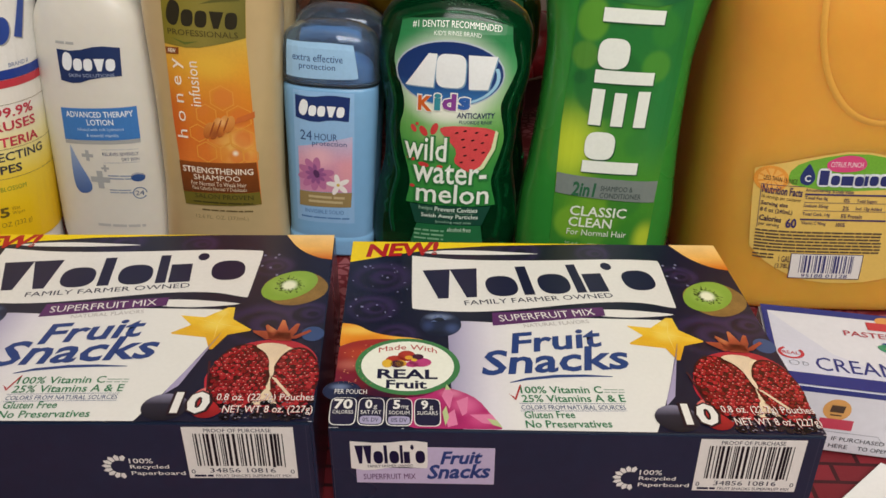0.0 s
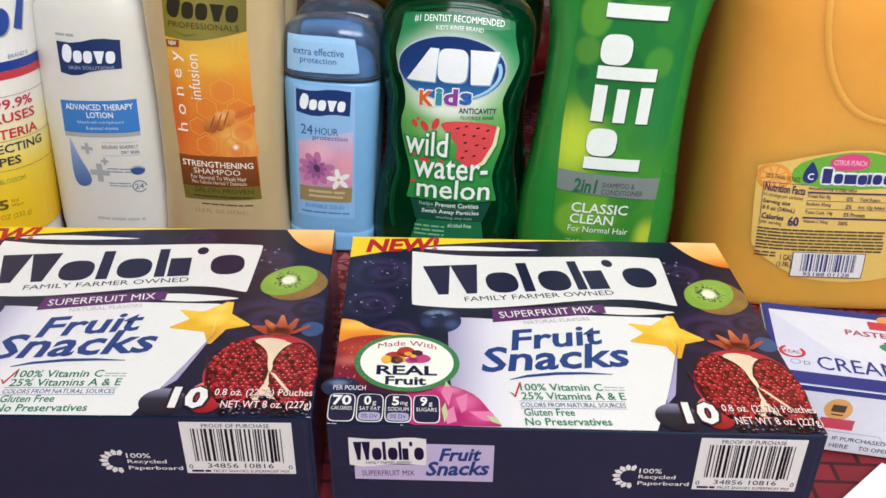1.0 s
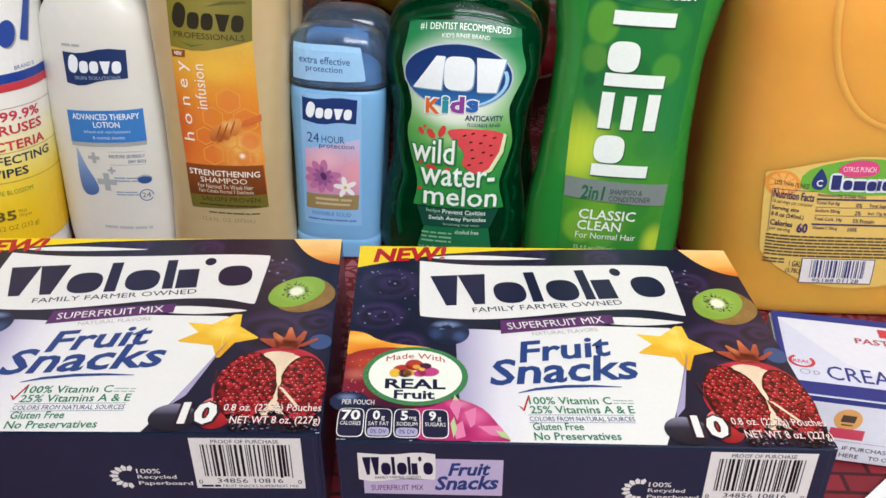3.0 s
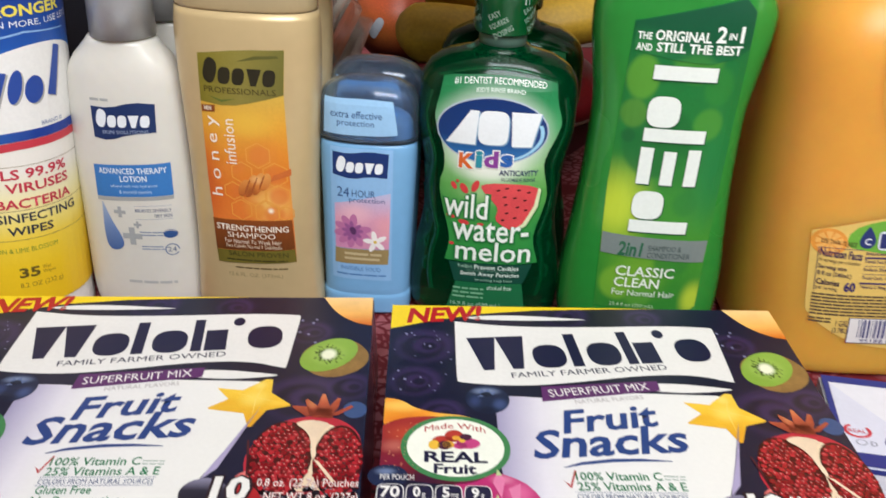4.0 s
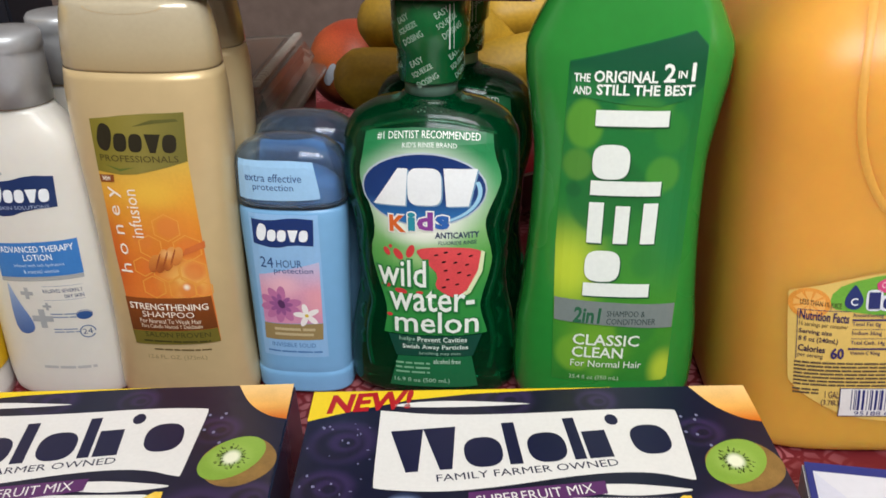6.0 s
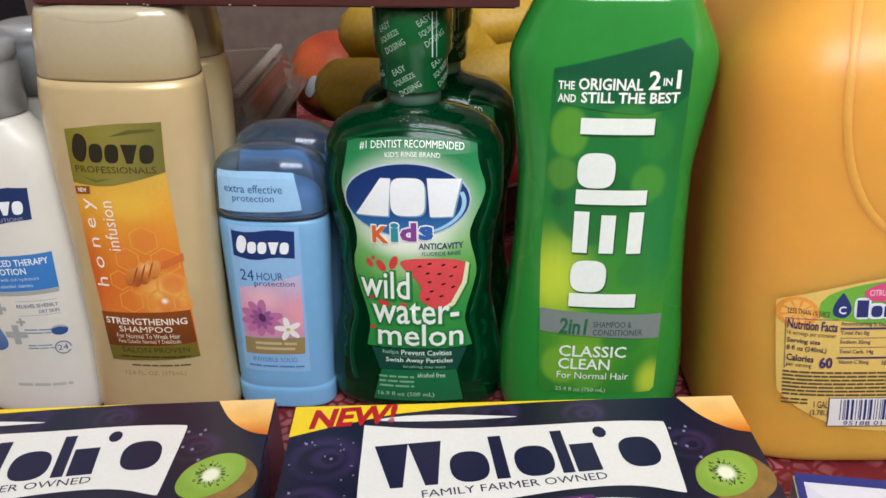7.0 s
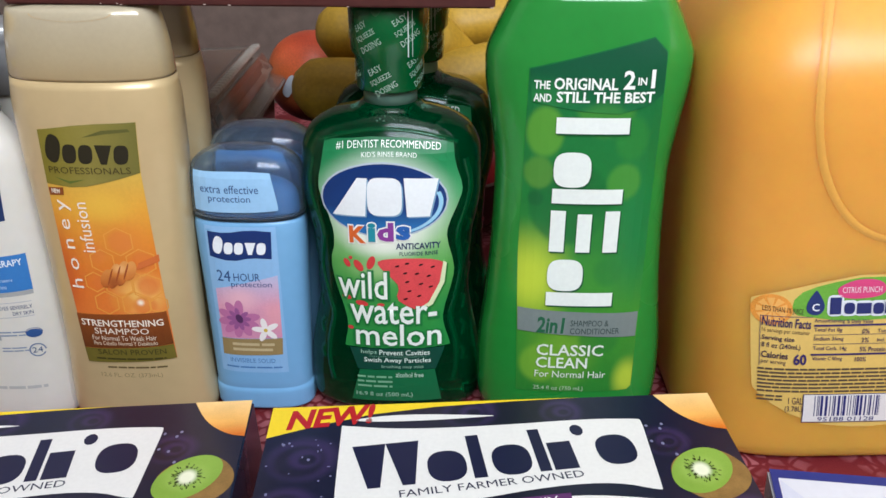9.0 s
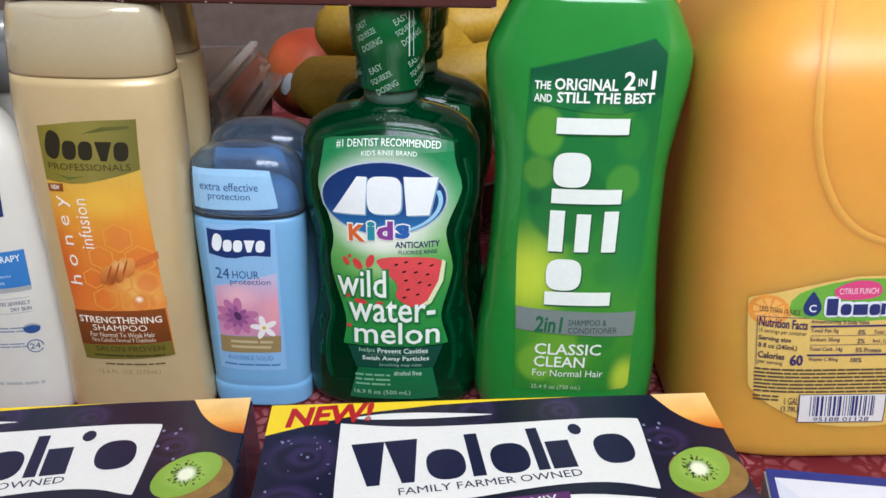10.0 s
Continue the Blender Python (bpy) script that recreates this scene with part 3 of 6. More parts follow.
    patches("berry_picture", [oval(193.5 * K, 58 * K, 5 * K, 5.5 * K, 18)], T, o[1], ink("39507e"), box)
    # dark fruit along the front
    patch("grape_picture", oval(141 * K, 8.6 * K, 9 * K, 8 * K, 24), T, o[3], mat("grape_print", WHITE, rough=0.3, var=0.1, bump=0.0, ramp=((0, lin("16131f")), (0.6, lin("2b2838")), (1, lin("8a86a0"))), axis=1, lo=-0.077, hi=-0.06), box)
    patch("cranberry_picture", oval(157 * K, 11.5 * K, 7.4 * K, 9.5 * K, 24), T, o[3], mat("cranberry_print", WHITE, rough=0.3, var=0.12, bump=0.0, ramp=((0, lin("7a0f1a")), (0.6, lin("bb2a30")), (1, lin("e27c78"))), axis=1, lo=-0.077, hi=-0.056), box)
    patches("blackberry_picture", [oval(rnd.uniform(162, 197) * K, rnd.uniform(1.6, 12) * K, 1.6 * K, 1.5 * K, 8) for _ in range(70)], T, o[4], ink("1b1522", 0.25), box)
    patches("berry_glint", [oval(rnd.uniform(162, 197) * K, rnd.uniform(1.6, 12) * K, 0.5 * K, 0.4 * K, 6) for _ in range(46)], T, o[5], ink("76707f", 0.25), box)
    patch("stem_picture", mm((152.4, 38), (153.2, 38), (156.5, 18), (155, 18)), T, o[4], ink("4a1a24"), box)
    words("10", 142.4 * K, 3.4 * K, 159 * K, 18.4 * K, T, o[5], ink("2a1620"), box, bold=0.09, shear=0.04)
    words("10", 143.6 * K, 4.4 * K, 157.8 * K, 17.4 * K, T, o[6], WHITE, box, bold=0.04, shear=0.04)
    words("0.8 oz. (22.7g) Pouches", 160 * K, 10.6 * K, 197.5 * K, 16.4 * K, T, o[6], ink("a8302e"), box, bold=0.035)
    words("0.8 oz. (22.7g) Pouches", 160 * K, 10.8 * K, 197.5 * K, 16.2 * K, T, o[7], WHITE, box)
    words("NET WT 8 oz. (227g)", 163.4 * K, 3.4 * K, 197.6 * K, 9.2 * K, T, o[6], ink("a8302e"), box, bold=0.035)
    words("NET WT 8 oz. (227g)", 163.4 * K, 3.6 * K, 197.6 * K, 9.0 * K, T, o[7], WHITE, box)
    # mango, blueberry, dragon fruit
    patch("mango_slice", smooth_outline(mm((0.4, 70), (0.4, 71.5), (8, 70), (14, 64.5), (24, 61.4), (38, 60), (50, 52), (44, 46), (20, 50), (0.4, 46)), 2), T, o[1],
          soft_print("mango_slice_print", ((0, "e8952c"), (1, "f0b040")), 0, 0.08, (spot(8, 66, 16, 6, "f6c95e", 0.8, 0.9), spot(30, 60, 14, 3.4, "f3bf52", 0.8, 0.9), spot(12, 55, 18, 8, "d9701f", 0.8, 0.8)), across=1, along=1, var=0.08, scale=200), box)
    patch("mango_picture", smooth_outline(mm((0.4, 52), (0.4, 53), (8, 57.6), (20, 59.4), (36, 58), (48, 54), (52, 40), (46, 24), (34, 18), (14, 20), (0.4, 24), (0.4, 24)), 2), T, o[2],
          soft_print("mango_print", ((0, "4a1526"), (0.4, "7d1d2a"), (1, "a5322c")), -0.06, -0.012, (spot(10, 48, 12, 9, "b8452f", 0.85, 0.9), spot(6, 40, 9, 6, "d0796a", 0.55, 0.95), spot(4, 30, 10, 9, "7a1836", 0.8, 0.9), spot(44, 30, 12, 14, "5d1440", 0.8, 0.9), spot(20, 22, 14, 7, "3a1230", 0.85, 0.9)), across=1, along=1, var=0.16, scale=260), box)
    patches("mango_fleck", [oval(rnd.uniform(1.5, 22) * K, rnd.uniform(26, 55) * K, 0.35 * K, 0.3 * K, 6) for _ in range(44)], T, o[3], ink("d99a72"), box)
    patch("blueberry_picture", oval(4 * K, 22.4 * K, 8.2 * K, 6.4 * K, 24), T, o[3], soft_print("small_blueberry_print", ((0, "1c2748"), (1, "2c3c66")), 0, 0.08, (spot(3, 25, 6, 3, "7d90b8", 0.7, 0.9), spot(6, 18, 6, 4, "0f1630", 0.8, 0.9)), across=1, along=1, var=0.2, scale=300), box)
    patch("blueberry_picture", oval(46.6 * K, 71.4 * K, 9.9 * K, 9.8 * K, 30), T, o[2],
          soft_print("blueberry_print", ((0, "1b2440"), (1, "26335a")), 0, 0.02, (spot(46, 77, 8.6, 3.6, "8fa0c2", 0.75, 0.9), spot(52, 68, 5, 6, "46588a", 0.7, 0.9), spot(41, 70, 4, 6, "3a4a7a", 0.6, 0.9), spot(45, 64, 8, 4, "10152c", 0.8, 0.9), spot(46, 75, 3.8, 2.4, "0c1124", 0.9, 0.5)), across=1, along=1, var=0.25, scale=300), box)
    patches("berry_calyx", [mm((42.6, 75), (44.4, 78.4), (45.4, 76)), mm((45.4, 76.4), (47.4, 78.8), (48, 76)), mm((47.8, 75.6), (50.6, 76.8), (49, 74)), mm((43.6, 74), (42, 72.6), (45.4, 73))], T, o[4], ink("5f7098"), box)
    dragon = patch("dragonfruit_picture", smooth_outline(mm((24, 0.7), (27, 16), (38, 24), (48, 26), (55, 23), (61, 18.6), (66, 9), (69.4, 2.4), (69.6, 0.8), (68, 0.7)), 1), T, o[2],
                   soft_print("dragonfruit_print", ((0, "b32c6c"), (1, "c23a7c")), 0, 0.08, (spot(56, 15, 9, 9, "de6c9e", 0.8, 0.9), spot(62, 6, 8, 6, "d4548c", 0.8, 0.9), spot(50, 22, 7, 4, "e48fb0", 0.7, 0.9), spot(50, 6, 8, 8, "9c2060", 0.7, 0.9), spot(40, 14, 10, 10, "a82668", 0.6, 0.9)), across=1, along=1, var=0.14, scale=240), box)
    patches("fruit_scale", [mm((46, 20), (48, 26.4), (51, 22), (49, 12)), mm((52, 17), (57, 20), (56, 10), (54, 8)), mm((57, 9), (66, 9.4), (69, 3), (62, 4)), mm((47, 8), (51, 12), (52, 3), (48, 1.4))], T, o[3], ink("dc7ca6"), dragon)
    patches("scale_tip", [mm((47.4, 24), (48.2, 27.6), (50, 24)), mm((46, 10), (47.6, 14), (48.6, 7), (47, 2)), mm((64, 6.6), (68, 5.6), (69.8, 1.4), (66, 3))], T, o[4], ink("b7c690"), dragon)
    # round seal
    seal = patch("round_seal", oval(31.5 * K, 39.9 * K, 23 * K, 19.6 * K, 36), T, o[3], ink("3f7d4c"), box)
    patch("seal_centre", oval(31.5 * K, 39.9 * K, 20.4 * K, 17.2 * K, 36), T, o[4], ink("eef0e4"), seal)
    words("Made With", 18.5 * K, 48.4 * K, 44.5 * K, 52 * K, T, o[5], red, seal, arc=0.0026, bold=0.01)
    patches("seal_fruit", [oval(26 * K, 42.9 * K, 4.4 * K, 3.6 * K, 14), oval(31 * K, 46.4 * K, 4 * K, 3.8 * K, 14)], T, o[5], ink("b2382e"), seal)
    patches("seal_fruit", [oval(37 * K, 41.9 * K, 5 * K, 3.2 * K, 14), oval(33.5 * K, 40.4 * K, 3 * K, 2 * K, 12)], T, o[6], ink("c0427e"), seal)
    patches("seal_fruit", [oval(28.5 * K, 40.8 * K, 2.6 * K, 2.2 * K, 12), oval(32 * K, 44.9 * K, 1.8 * K, 1.4 * K, 10)], T, o[7], ink("e0a53c"), seal)
    patches("seal_fruit", [oval(27 * K, 40.4 * K, 3 * K, 2.6 * K, 12), oval(36 * K, 45.6 * K, 2.6 * K, 2 * K, 12)], T, o[7], ink("4a2038"), seal)
    patches("seal_fruit", [oval(22.6 * K, 40.6 * K, 2.4 * K, 2.8 * K, 12), oval(34.4 * K, 43.4 * K, 1.4 * K, 1.2 * K, 10)], T, o[7], ink("e8b83e"), seal)
    words("REAL", 18.5 * K, 30.6 * K, 44.5 * K, 37 * K, T, o[5], navy, seal, bold=0.03)
    words("Fruit", 22.5 * K, 24.2 * K, 39.8 * K, 29.8 * K, T, o[5], navy, seal, bold=0.03)
    # nutrition badges
    words("PER POUCH", 1 * K, 20.4 * K, 14.5 * K, 23.4 * K, T, o[4], WHITE, box)
    for i, (big, small, dv) in enumerate((("70", "CALORIES", 0), ("0g", "SAT FAT", 1), ("5mg", "SODIUM", 1), ("9g", "SUGARS", 0))):
        u = (0.2 + 11.5 * i) * K
        badge = patch("nutrition_badge", oval(u + 5.2 * K, 9.8 * K, 5.5 * K, 8.4 * K, 24, 0, 5), T, o[4], WHITE, box)
        patch("badge_centre", oval(u + 5.2 * K, 9.8 * K, 5.1 * K, 8.0 * K, 24, 0, 5), T, o[5], ink("1d1b3a"), badge)
        digits = big.rstrip("mg")
        if digits == big:
            words(big, u + 1.2 * K, 10.8 * K, u + 9.0 * K, 17 * K, T, o[6], WHITE, badge, bold=0.03)
        else:
            words(digits, u + 2.6 * K, 11.2 * K, u + 5.6 * K, 16.8 * K, T, o[6], WHITE, badge, bold=0.03)
            words(big[len(digits):], u + 6.1 * K, 10.8 * K, u + (7.6 if len(big) == 2 else 9) * K, 13.4 * K, T, o[6], WHITE, badge)
        words(small, u + 1 * K, 8 * K, u + 9.4 * K, 10.2 * K, T, o[6], WHITE, badge)
        if dv:
            patch("badge_strip", oval(u + 5.2 * K, 4.6 * K, 4.4 * K, 2.4 * K, 18, 0, 4), T, o[6], ink("a9a3c4"), badge)
            words("0% DV", u + 2 * K, 3.4 * K, u + 8.4 * K, 5.8 * K, T, o[7], ink("1d1b3a"), badge)
    # front side
    lilac = patch("lilac_panel", mm((13, 18.5), (71, 18.5), (71, 41), (42, 41), (42, 28), (13, 28)), F, o[1], ink("c3b6d6"), box)
    words("Fruit", 48 * K, 31 * K, 66 * K, 39 * K, F, o[2], blue, lilac, rot=3, bold=0.03, shear=0.3)
    words("Snacks", 42.5 * K, 22 * K, 69.5 * K, 31 * K, F, o[2], blue, lilac, rot=3, bold=0.03, shear=0.3)
    words("SUPERFRUIT MIX", 16 * K, 21 * K, 38 * K, 24.4 * K, F, o[2], ink("5b2a63"), lilac, rot=2, bold=0.02)
    small = patch("logo_panel", smooth_outline(mm((11, 44), (11, 44), (24, 43), (36, 45), (43, 44), (43, 44), (43.2, 28.5), (42, 28), (30, 29), (18, 26), (11, 27.5), (11, 27.5)), 1), F, o[2], WHITE, box)
    mark("WoTohqo", 13 * K, 31 * K, 42 * K, 42 * K, F, o[3], navy, small, rot=2, stroke=0.3)
    words("FAMILY FARMER OWNED", 18 * K, 28.6 * K, 37 * K, 30.2 * K, F, o[3], navy, small, rot=3)
    arrows = []
    for k in range(9):
        a = radians(75 + k * 25)
        cx, cz = 127.8 + 5.4 * math.cos(a), 24 + 5.6 * math.sin(a)
        arrows.append(oval(cx * K, cz * K, 2.0 * K, 1.2 * K, 5, math.degrees(a)))
    patches("recycling_ring", arrows, F, o[1], WHITE, box)
    for text, u1, v in (("100%", 141, 26.2), ("Recycled", 147, 22.2), ("Paperboard", 153, 18.2)):
        words(text, 131.6 * K, v * K, u1 * K, (v + 3) * K, F, o[1], WHITE, box, bold=0.01)
    code = patch("barcode_panel", mm((154.5, 17), (197.5, 17), (197.5, 48.5), (154.5, 48.5)), F, o[1], WHITE, box)
    words("PROOF OF PURCHASE", 163 * K, 45.4 * K, 189 * K, 47.6 * K, F, o[2], navy, code)
    barcode(158.5 * K, 24.8 * K, 193.5 * K, 44.6 * K, F, o[2], code, "14141c")
    words("34856 10816", 163 * K, 20.6 * K, 189 * K, 23.4 * K, F, o[2], navy, code)
    words("0", 155.6 * K, 20 * K, 157.2 * K, 22.6 * K, F, o[2], navy, code)
    words("0", 194.8 * K, 20 * K, 196.4 * K, 22.6 * K, F, o[2], navy, code)
    bars(156.5 * K, 17.8 * K, 164 * K, 19.4 * K, 1, F, o[2], navy, code, 1, 0.8, 1)
    words("FRUIT SNACKS SUPERFRUIT MIX", 165 * K, 17.8 * K, 195 * K, 19.4 * K, F, o[2], navy, code)
    # worn folds along the front edge
    patches("worn_fold", [oval(x * K, 0.5 * K, w * K, 0.25 * K, 6) for x, w in ((3, 1.4), (1, 0.8), (30, 0.7), (197, 1.0), (120, 0.5))], T, o[1], ink("b9b7c0"), box)
    # side flap seam
    patches("flap_seam", [rect(3.2 * K, -5 * K, 3.5 * K, 49.5 * K), rect(202.2 * K, -5 * K, 202.5 * K, 49.5 * K)], F, o[1], ink("3a3c52"), box)


box = snack_box()
copy_thing(box, pose(-0.1612, 0.3204, 0, 0, 0, 2.4) @ Matrix.Diagonal((1.078, 1.025, 1, 1)))


# ---- bottles ----
def bottle_body(rows, n):
    """Half width and half depth curves from (height, width, depth) rows in millimetres."""
    A = curve_of([(v / 1000, a / 1000) for v, a, b in rows])
    B = curve_of([(v / 1000, b / 1000) for v, a, b in rows])
    return A, B


def base_pose(x, y, lean=LEAN, turn=0.0):
    return pose(x, y, 0.0006, 0, lean, turn)


# green shampoo
GREEN = mat("green_plastic", lin("2b8a36"), rough=0.26, coat=0.6, var=0.06, scale=20, bump=0.01, sss=0.1)
A, B = bottle_body([(0, 40, 18), (3, 45.5, 23), (12, 48, 25), (25, 48.6, 25), (43, 48, 24.5), (69, 45.2, 24), (91, 43.4, 23.5), (112, 42.3, 23.5), (138, 41.8, 23.5), (167, 45.2, 23.5), (186, 47.9, 23), (194, 48, 22.5), (208, 43, 21), (220, 37, 19.5), (224, 35, 18.5)], 2.6)
green_shampoo = thing("shampoo_bottle", base_pose(0.0925, 0.4715), "tall green shampoo bottle with a bubble-patterned label", "shampoo bottle")
part("body", loft(levels_of(0, 0.224, 60, (0.001, 0.002, 0.003)), A, B, 2.6), GREEN, green_shampoo, "", True)
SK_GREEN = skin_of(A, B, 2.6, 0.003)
A2, B2 = bottle_body([(224.5, 35.2, 18.6), (240, 33, 17.5), (247, 31, 16), (250, 24, 12)], 2.6)
part("cap", loft(levels_of(0.2245, 0.25, 14), A2, B2, 2.6), mat("green_cap", lin("339a34"), rough=0.3, coat=0.3, bump=0.0), green_shampoo, "", True)

# mouthwash
GLASSY = mat("green_mouthwash", lin("087040"), rough=0.07, trans=0.86, ior=1.36, var=0.05, bump=0.0)
A, B = bottle_body([(0, 41, 20), (4, 47, 26), (20, 47.6, 27), (36, 46, 27), (71, 40.6, 26.5), (98, 41.4, 26.5), (128, 46, 27), (148, 45.5, 26), (159, 41, 22), (166, 30, 18), (170, 15, 14), (172, 13.6, 13.6)], 2.5)
mouthwash = thing("mouthwash_bottle", base_pose(-0.002, 0.488), "clear green mouthwash bottle with watermelon label and wrapped green cap", "mouthwash bottle", "mouthwash bottles")
part("body", loft(levels_of(0, 0.172, 60, (0.001, 0.002, 0.0665, 0.1685)), A, B, 2.5), GLASSY, mouthwash, "", True)
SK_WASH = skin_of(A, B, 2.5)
part("neck", turned([(0.0134, 0.1705), (0.0134, 0.179), (0.0125, 0.180)]), mat("frosted_neck", lin("7faa98"), rough=0.3, trans=0.65, bump=0.0), mouthwash, "", True)
CAPGREEN = mat("green_shrink_wrap", lin("0b5a2c"), rough=0.25, coat=0.5, var=0.08, bump=0.06)
part("cap", turned([(0.0158, 0.1785), (0.0165, 0.1795), (0.0168, 0.194), (0.0188, 0.1965), (0.0195, 0.2175), (0.0185, 0.2192), (0.010, 0.2195)]), CAPGREEN, mouthwash, "", True)

# cream coloured shampoo
GOLD = mat("pearl_gold_plastic", lin("d2b98a"), rough=0.34, metal=0.25, coat=0.25, var=0.04, scale=15, bump=0.01)
A, B = bottle_body([(0, 35, 16), (3, 39, 19.5), (8, 40, 20.5), (22, 39.4, 21), (56, 37.8, 21), (96, 38, 21.2), (128, 39, 21.5), (160, 40.4, 21.5), (182, 40.6, 20.8), (194.5, 39.4, 19.4)], 2.5)
gold_shampoo = thing("shampoo_bottle", base_pose(-0.1435, 0.4735), "pearly gold shampoo bottle with honeycomb label", "shampoo bottle", "gold shampoo bottles")
part("body", loft(levels_of(0, 0.1945, 44, (0.001, 0.002)), A, B, 2.5), GOLD, gold_shampoo, "", True)
SK_SHAMPOO = skin_of(A, B, 2.5, 0.0022)


def SK_SH(u, v, off):
    """The label stands a little more upright than its bottle."""
    return SK_SHAMPOO(u - 0.018 * (v - 0.06), v, off)


SK_SH.curved = True
A2, B2 = bottle_body([(194.8, 39.4, 19.4), (204, 38.9, 18.8), (214, 37.8, 18), (223, 36.2, 16.8), (226.8, 34.8, 15.4), (227.8, 33, 14), (228, 28, 12)], 2.5)
# Cap colour pales upward: light glowing through translucent plastic, painted into the ramp.
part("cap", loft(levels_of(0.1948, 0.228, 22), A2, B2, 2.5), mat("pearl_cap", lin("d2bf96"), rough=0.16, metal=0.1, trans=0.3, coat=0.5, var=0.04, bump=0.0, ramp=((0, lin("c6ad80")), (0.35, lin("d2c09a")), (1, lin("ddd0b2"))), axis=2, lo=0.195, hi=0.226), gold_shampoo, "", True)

# deodorant
BLUE = mat("pale_blue_plastic", lin("7aaeda"), rough=0.35, var=0.04, scale=20, bump=0.01, coat=0.15)
A, B = bottle_body([(0, 25, 13), (2, 27.6, 15.5), (14, 28, 16), (15, 27.2, 15.4), (16, 27.2, 16), (40, 27.4, 16.3), (72, 28, 16.4), (112, 29, 16.5), (117, 28, 15.5)], 2.8)
deodorant = thing("deodorant_stick", base_pose(-0.0765, 0.4825), "pale blue deodorant stick with a clear blue domed cap", "deodorant", "deodorant sticks")
part("body", loft(levels_of(0, 0.117, 40, (0.001, 0.002, 0.0145, 0.0155)), A, B, 2.8), BLUE, deodorant, "", True)
SK_DE = skin_of(A, B, 2.8, -0.0018)
A2, B2 = bottle_body([(117, 29.6, 16.8), (125, 29.6, 16.8), (138, 29.3, 16.5), (145, 27, 15), (150, 21, 11.5), (152.5, 12, 7), (153, 4, 3)], 2.6)
shell = loft(levels_of(0.117, 0.153, 30), A2, B2, 2.6)
hollow = loft(levels_of(0.1182, 0.1512, 26), lambda v: max(0.002, A2(v + 0.0012) - 0.0013), lambda v: max(0.0015, B2(v + 0.0012) - 0.0013), 2.6)
bmesh.ops.reverse_faces(hollow, faces=hollow.faces[:])
inside = bpy.data.meshes.new("inside")
hollow.to_mesh(inside)
hollow.free()
shell.from_mesh(inside)
bpy.data.meshes.remove(inside)
part("cap", shell, mat("clear_blue_cap", lin("bcd4ec"), rough=0.05, trans=0.94, ior=1.42, var=0.03, bump=0.0), deodorant, "clear blue hollow cap", True)
SK_DC = skin_of(A2, B2, 2.6)
A3, B3 = bottle_body([(118.4, 26.4, 14), (127, 25.6, 13.6), (133, 20, 10.5), (136, 9, 5)], 2.4)
part("solid_stick_cover", loft(levels_of(0.1184, 0.136, 12), A3, B3, 2.4), mat("inner_blue", lin("7fb6e4"), rough=0.4, bump=0.0), deodorant, "", True)

# lotion
MILK = mat("white_bottle_plastic", lin("d9d5cc"), rough=0.35, var=0.03, scale=20, bump=0.01, coat=0.1, sss=0.1)
A, B = bottle_body([(0, 31, 15), (3, 35.5, 19), (20, 36.8, 20), (80, 36.3, 20), (131, 35, 19.5), (152, 33.5, 18.5), (163, 29, 17), (171, 22, 15.5), (176, 18, 15)], 2.4)
lotion = thing("lotion_bottle", base_pose(-0.2195, 0.4815), "white lotion bottle with blue print and silver cap", "lotion bottle", "lotion bottles")
part("body", loft(levels_of(0, 0.176, 48, (0.001, 0.002)), A, B, 2.4), MILK, lotion, "", True)
SK_LO = skin_of(A, B, 2.4, 0.0015)
SILVER = mat("silver_cap", lin("b8babd"), rough=0.34, metal=0.45, var=0.05, bump=0.01)
part("cap", turned([(0.0165, 0.1762), (0.0182, 0.1765), (0.0178, 0.2), (0.0176, 0.2035), (0.0182, 0.204), (0.018, 0.2105), (0.0165, 0.2125), (0.008, 0.213)], cx=0.0015), SILVER, lotion, "", True)

# wipes canister
wipes = thing("wipes_canister", pose(-0.300, 0.4656, 0.0006, -1.2, 5.27, 0), "white canister of disinfecting wipes with a yellow lid", "wipes canister")
R = 0.0426
part("body", turned([(R - 0.002, 0), (R, 0.0015), (R, 0.010), (R - 0.0006, 0.012), (R - 0.0006, 0.214), (R, 0.2155), (R, 0.2205), (R - 0.003, 0.222)], 64), mat("white_canister", lin("e4e0da"), rough=0.4, bump=0.01), wipes, "", True)
part("lid", turned([(R - 0.001, 0.2221), (R + 0.0004, 0.2226), (R - 0.0001, 0.239), (R - 0.004, 0.2445), (R - 0.012, 0.2465), (R - 0.02, 0.247)], 64), mat("yellow_lid", lin("f2c21a"), rough=0.35, bump=0.01), wipes, "", True)
SK_CAN = skin_round(R)


def SK_WI(u, v, off):
    """The label's middle faces the window side."""
    return SK_CAN(u + 0.024, v, off)


SK_WI.curved = True

# juice jugs
JUICE = mat("orange_juice_plastic", lin("e6a646"), rough=0.36, var=0.04, scale=10, bump=0.03, sss=0.85)
JUICE.node_tree.nodes["Principled BSDF"].inputs["Subsurface Scale"].default_value = 4.0
A, B = bottle_body([(0, 77, 76.5), (2, 80, 79.5), (6, 81.5, 80.8), (24, 82, 81), (170, 82, 81), (186, 81, 79.5), (196, 78.5, 77), (206, 73, 72), (213, 67, 66.5), (228, 51, 51), (250, 29, 29), (256, 20, 20)], 4.2)
jug = thing("juice_jug", pose(0.2315, 0.4955, 0.0004), "large plastic jug of orange citrus punch", "juice jug", "juice jugs")
part("body", loft(levels_of(0, 0.256, 60, (0.001, 0.002, 0.0035)), A, B, 4.2, 72), JUICE, jug, "", True)
SK_BODY = skin_of(A, B, 4.2)


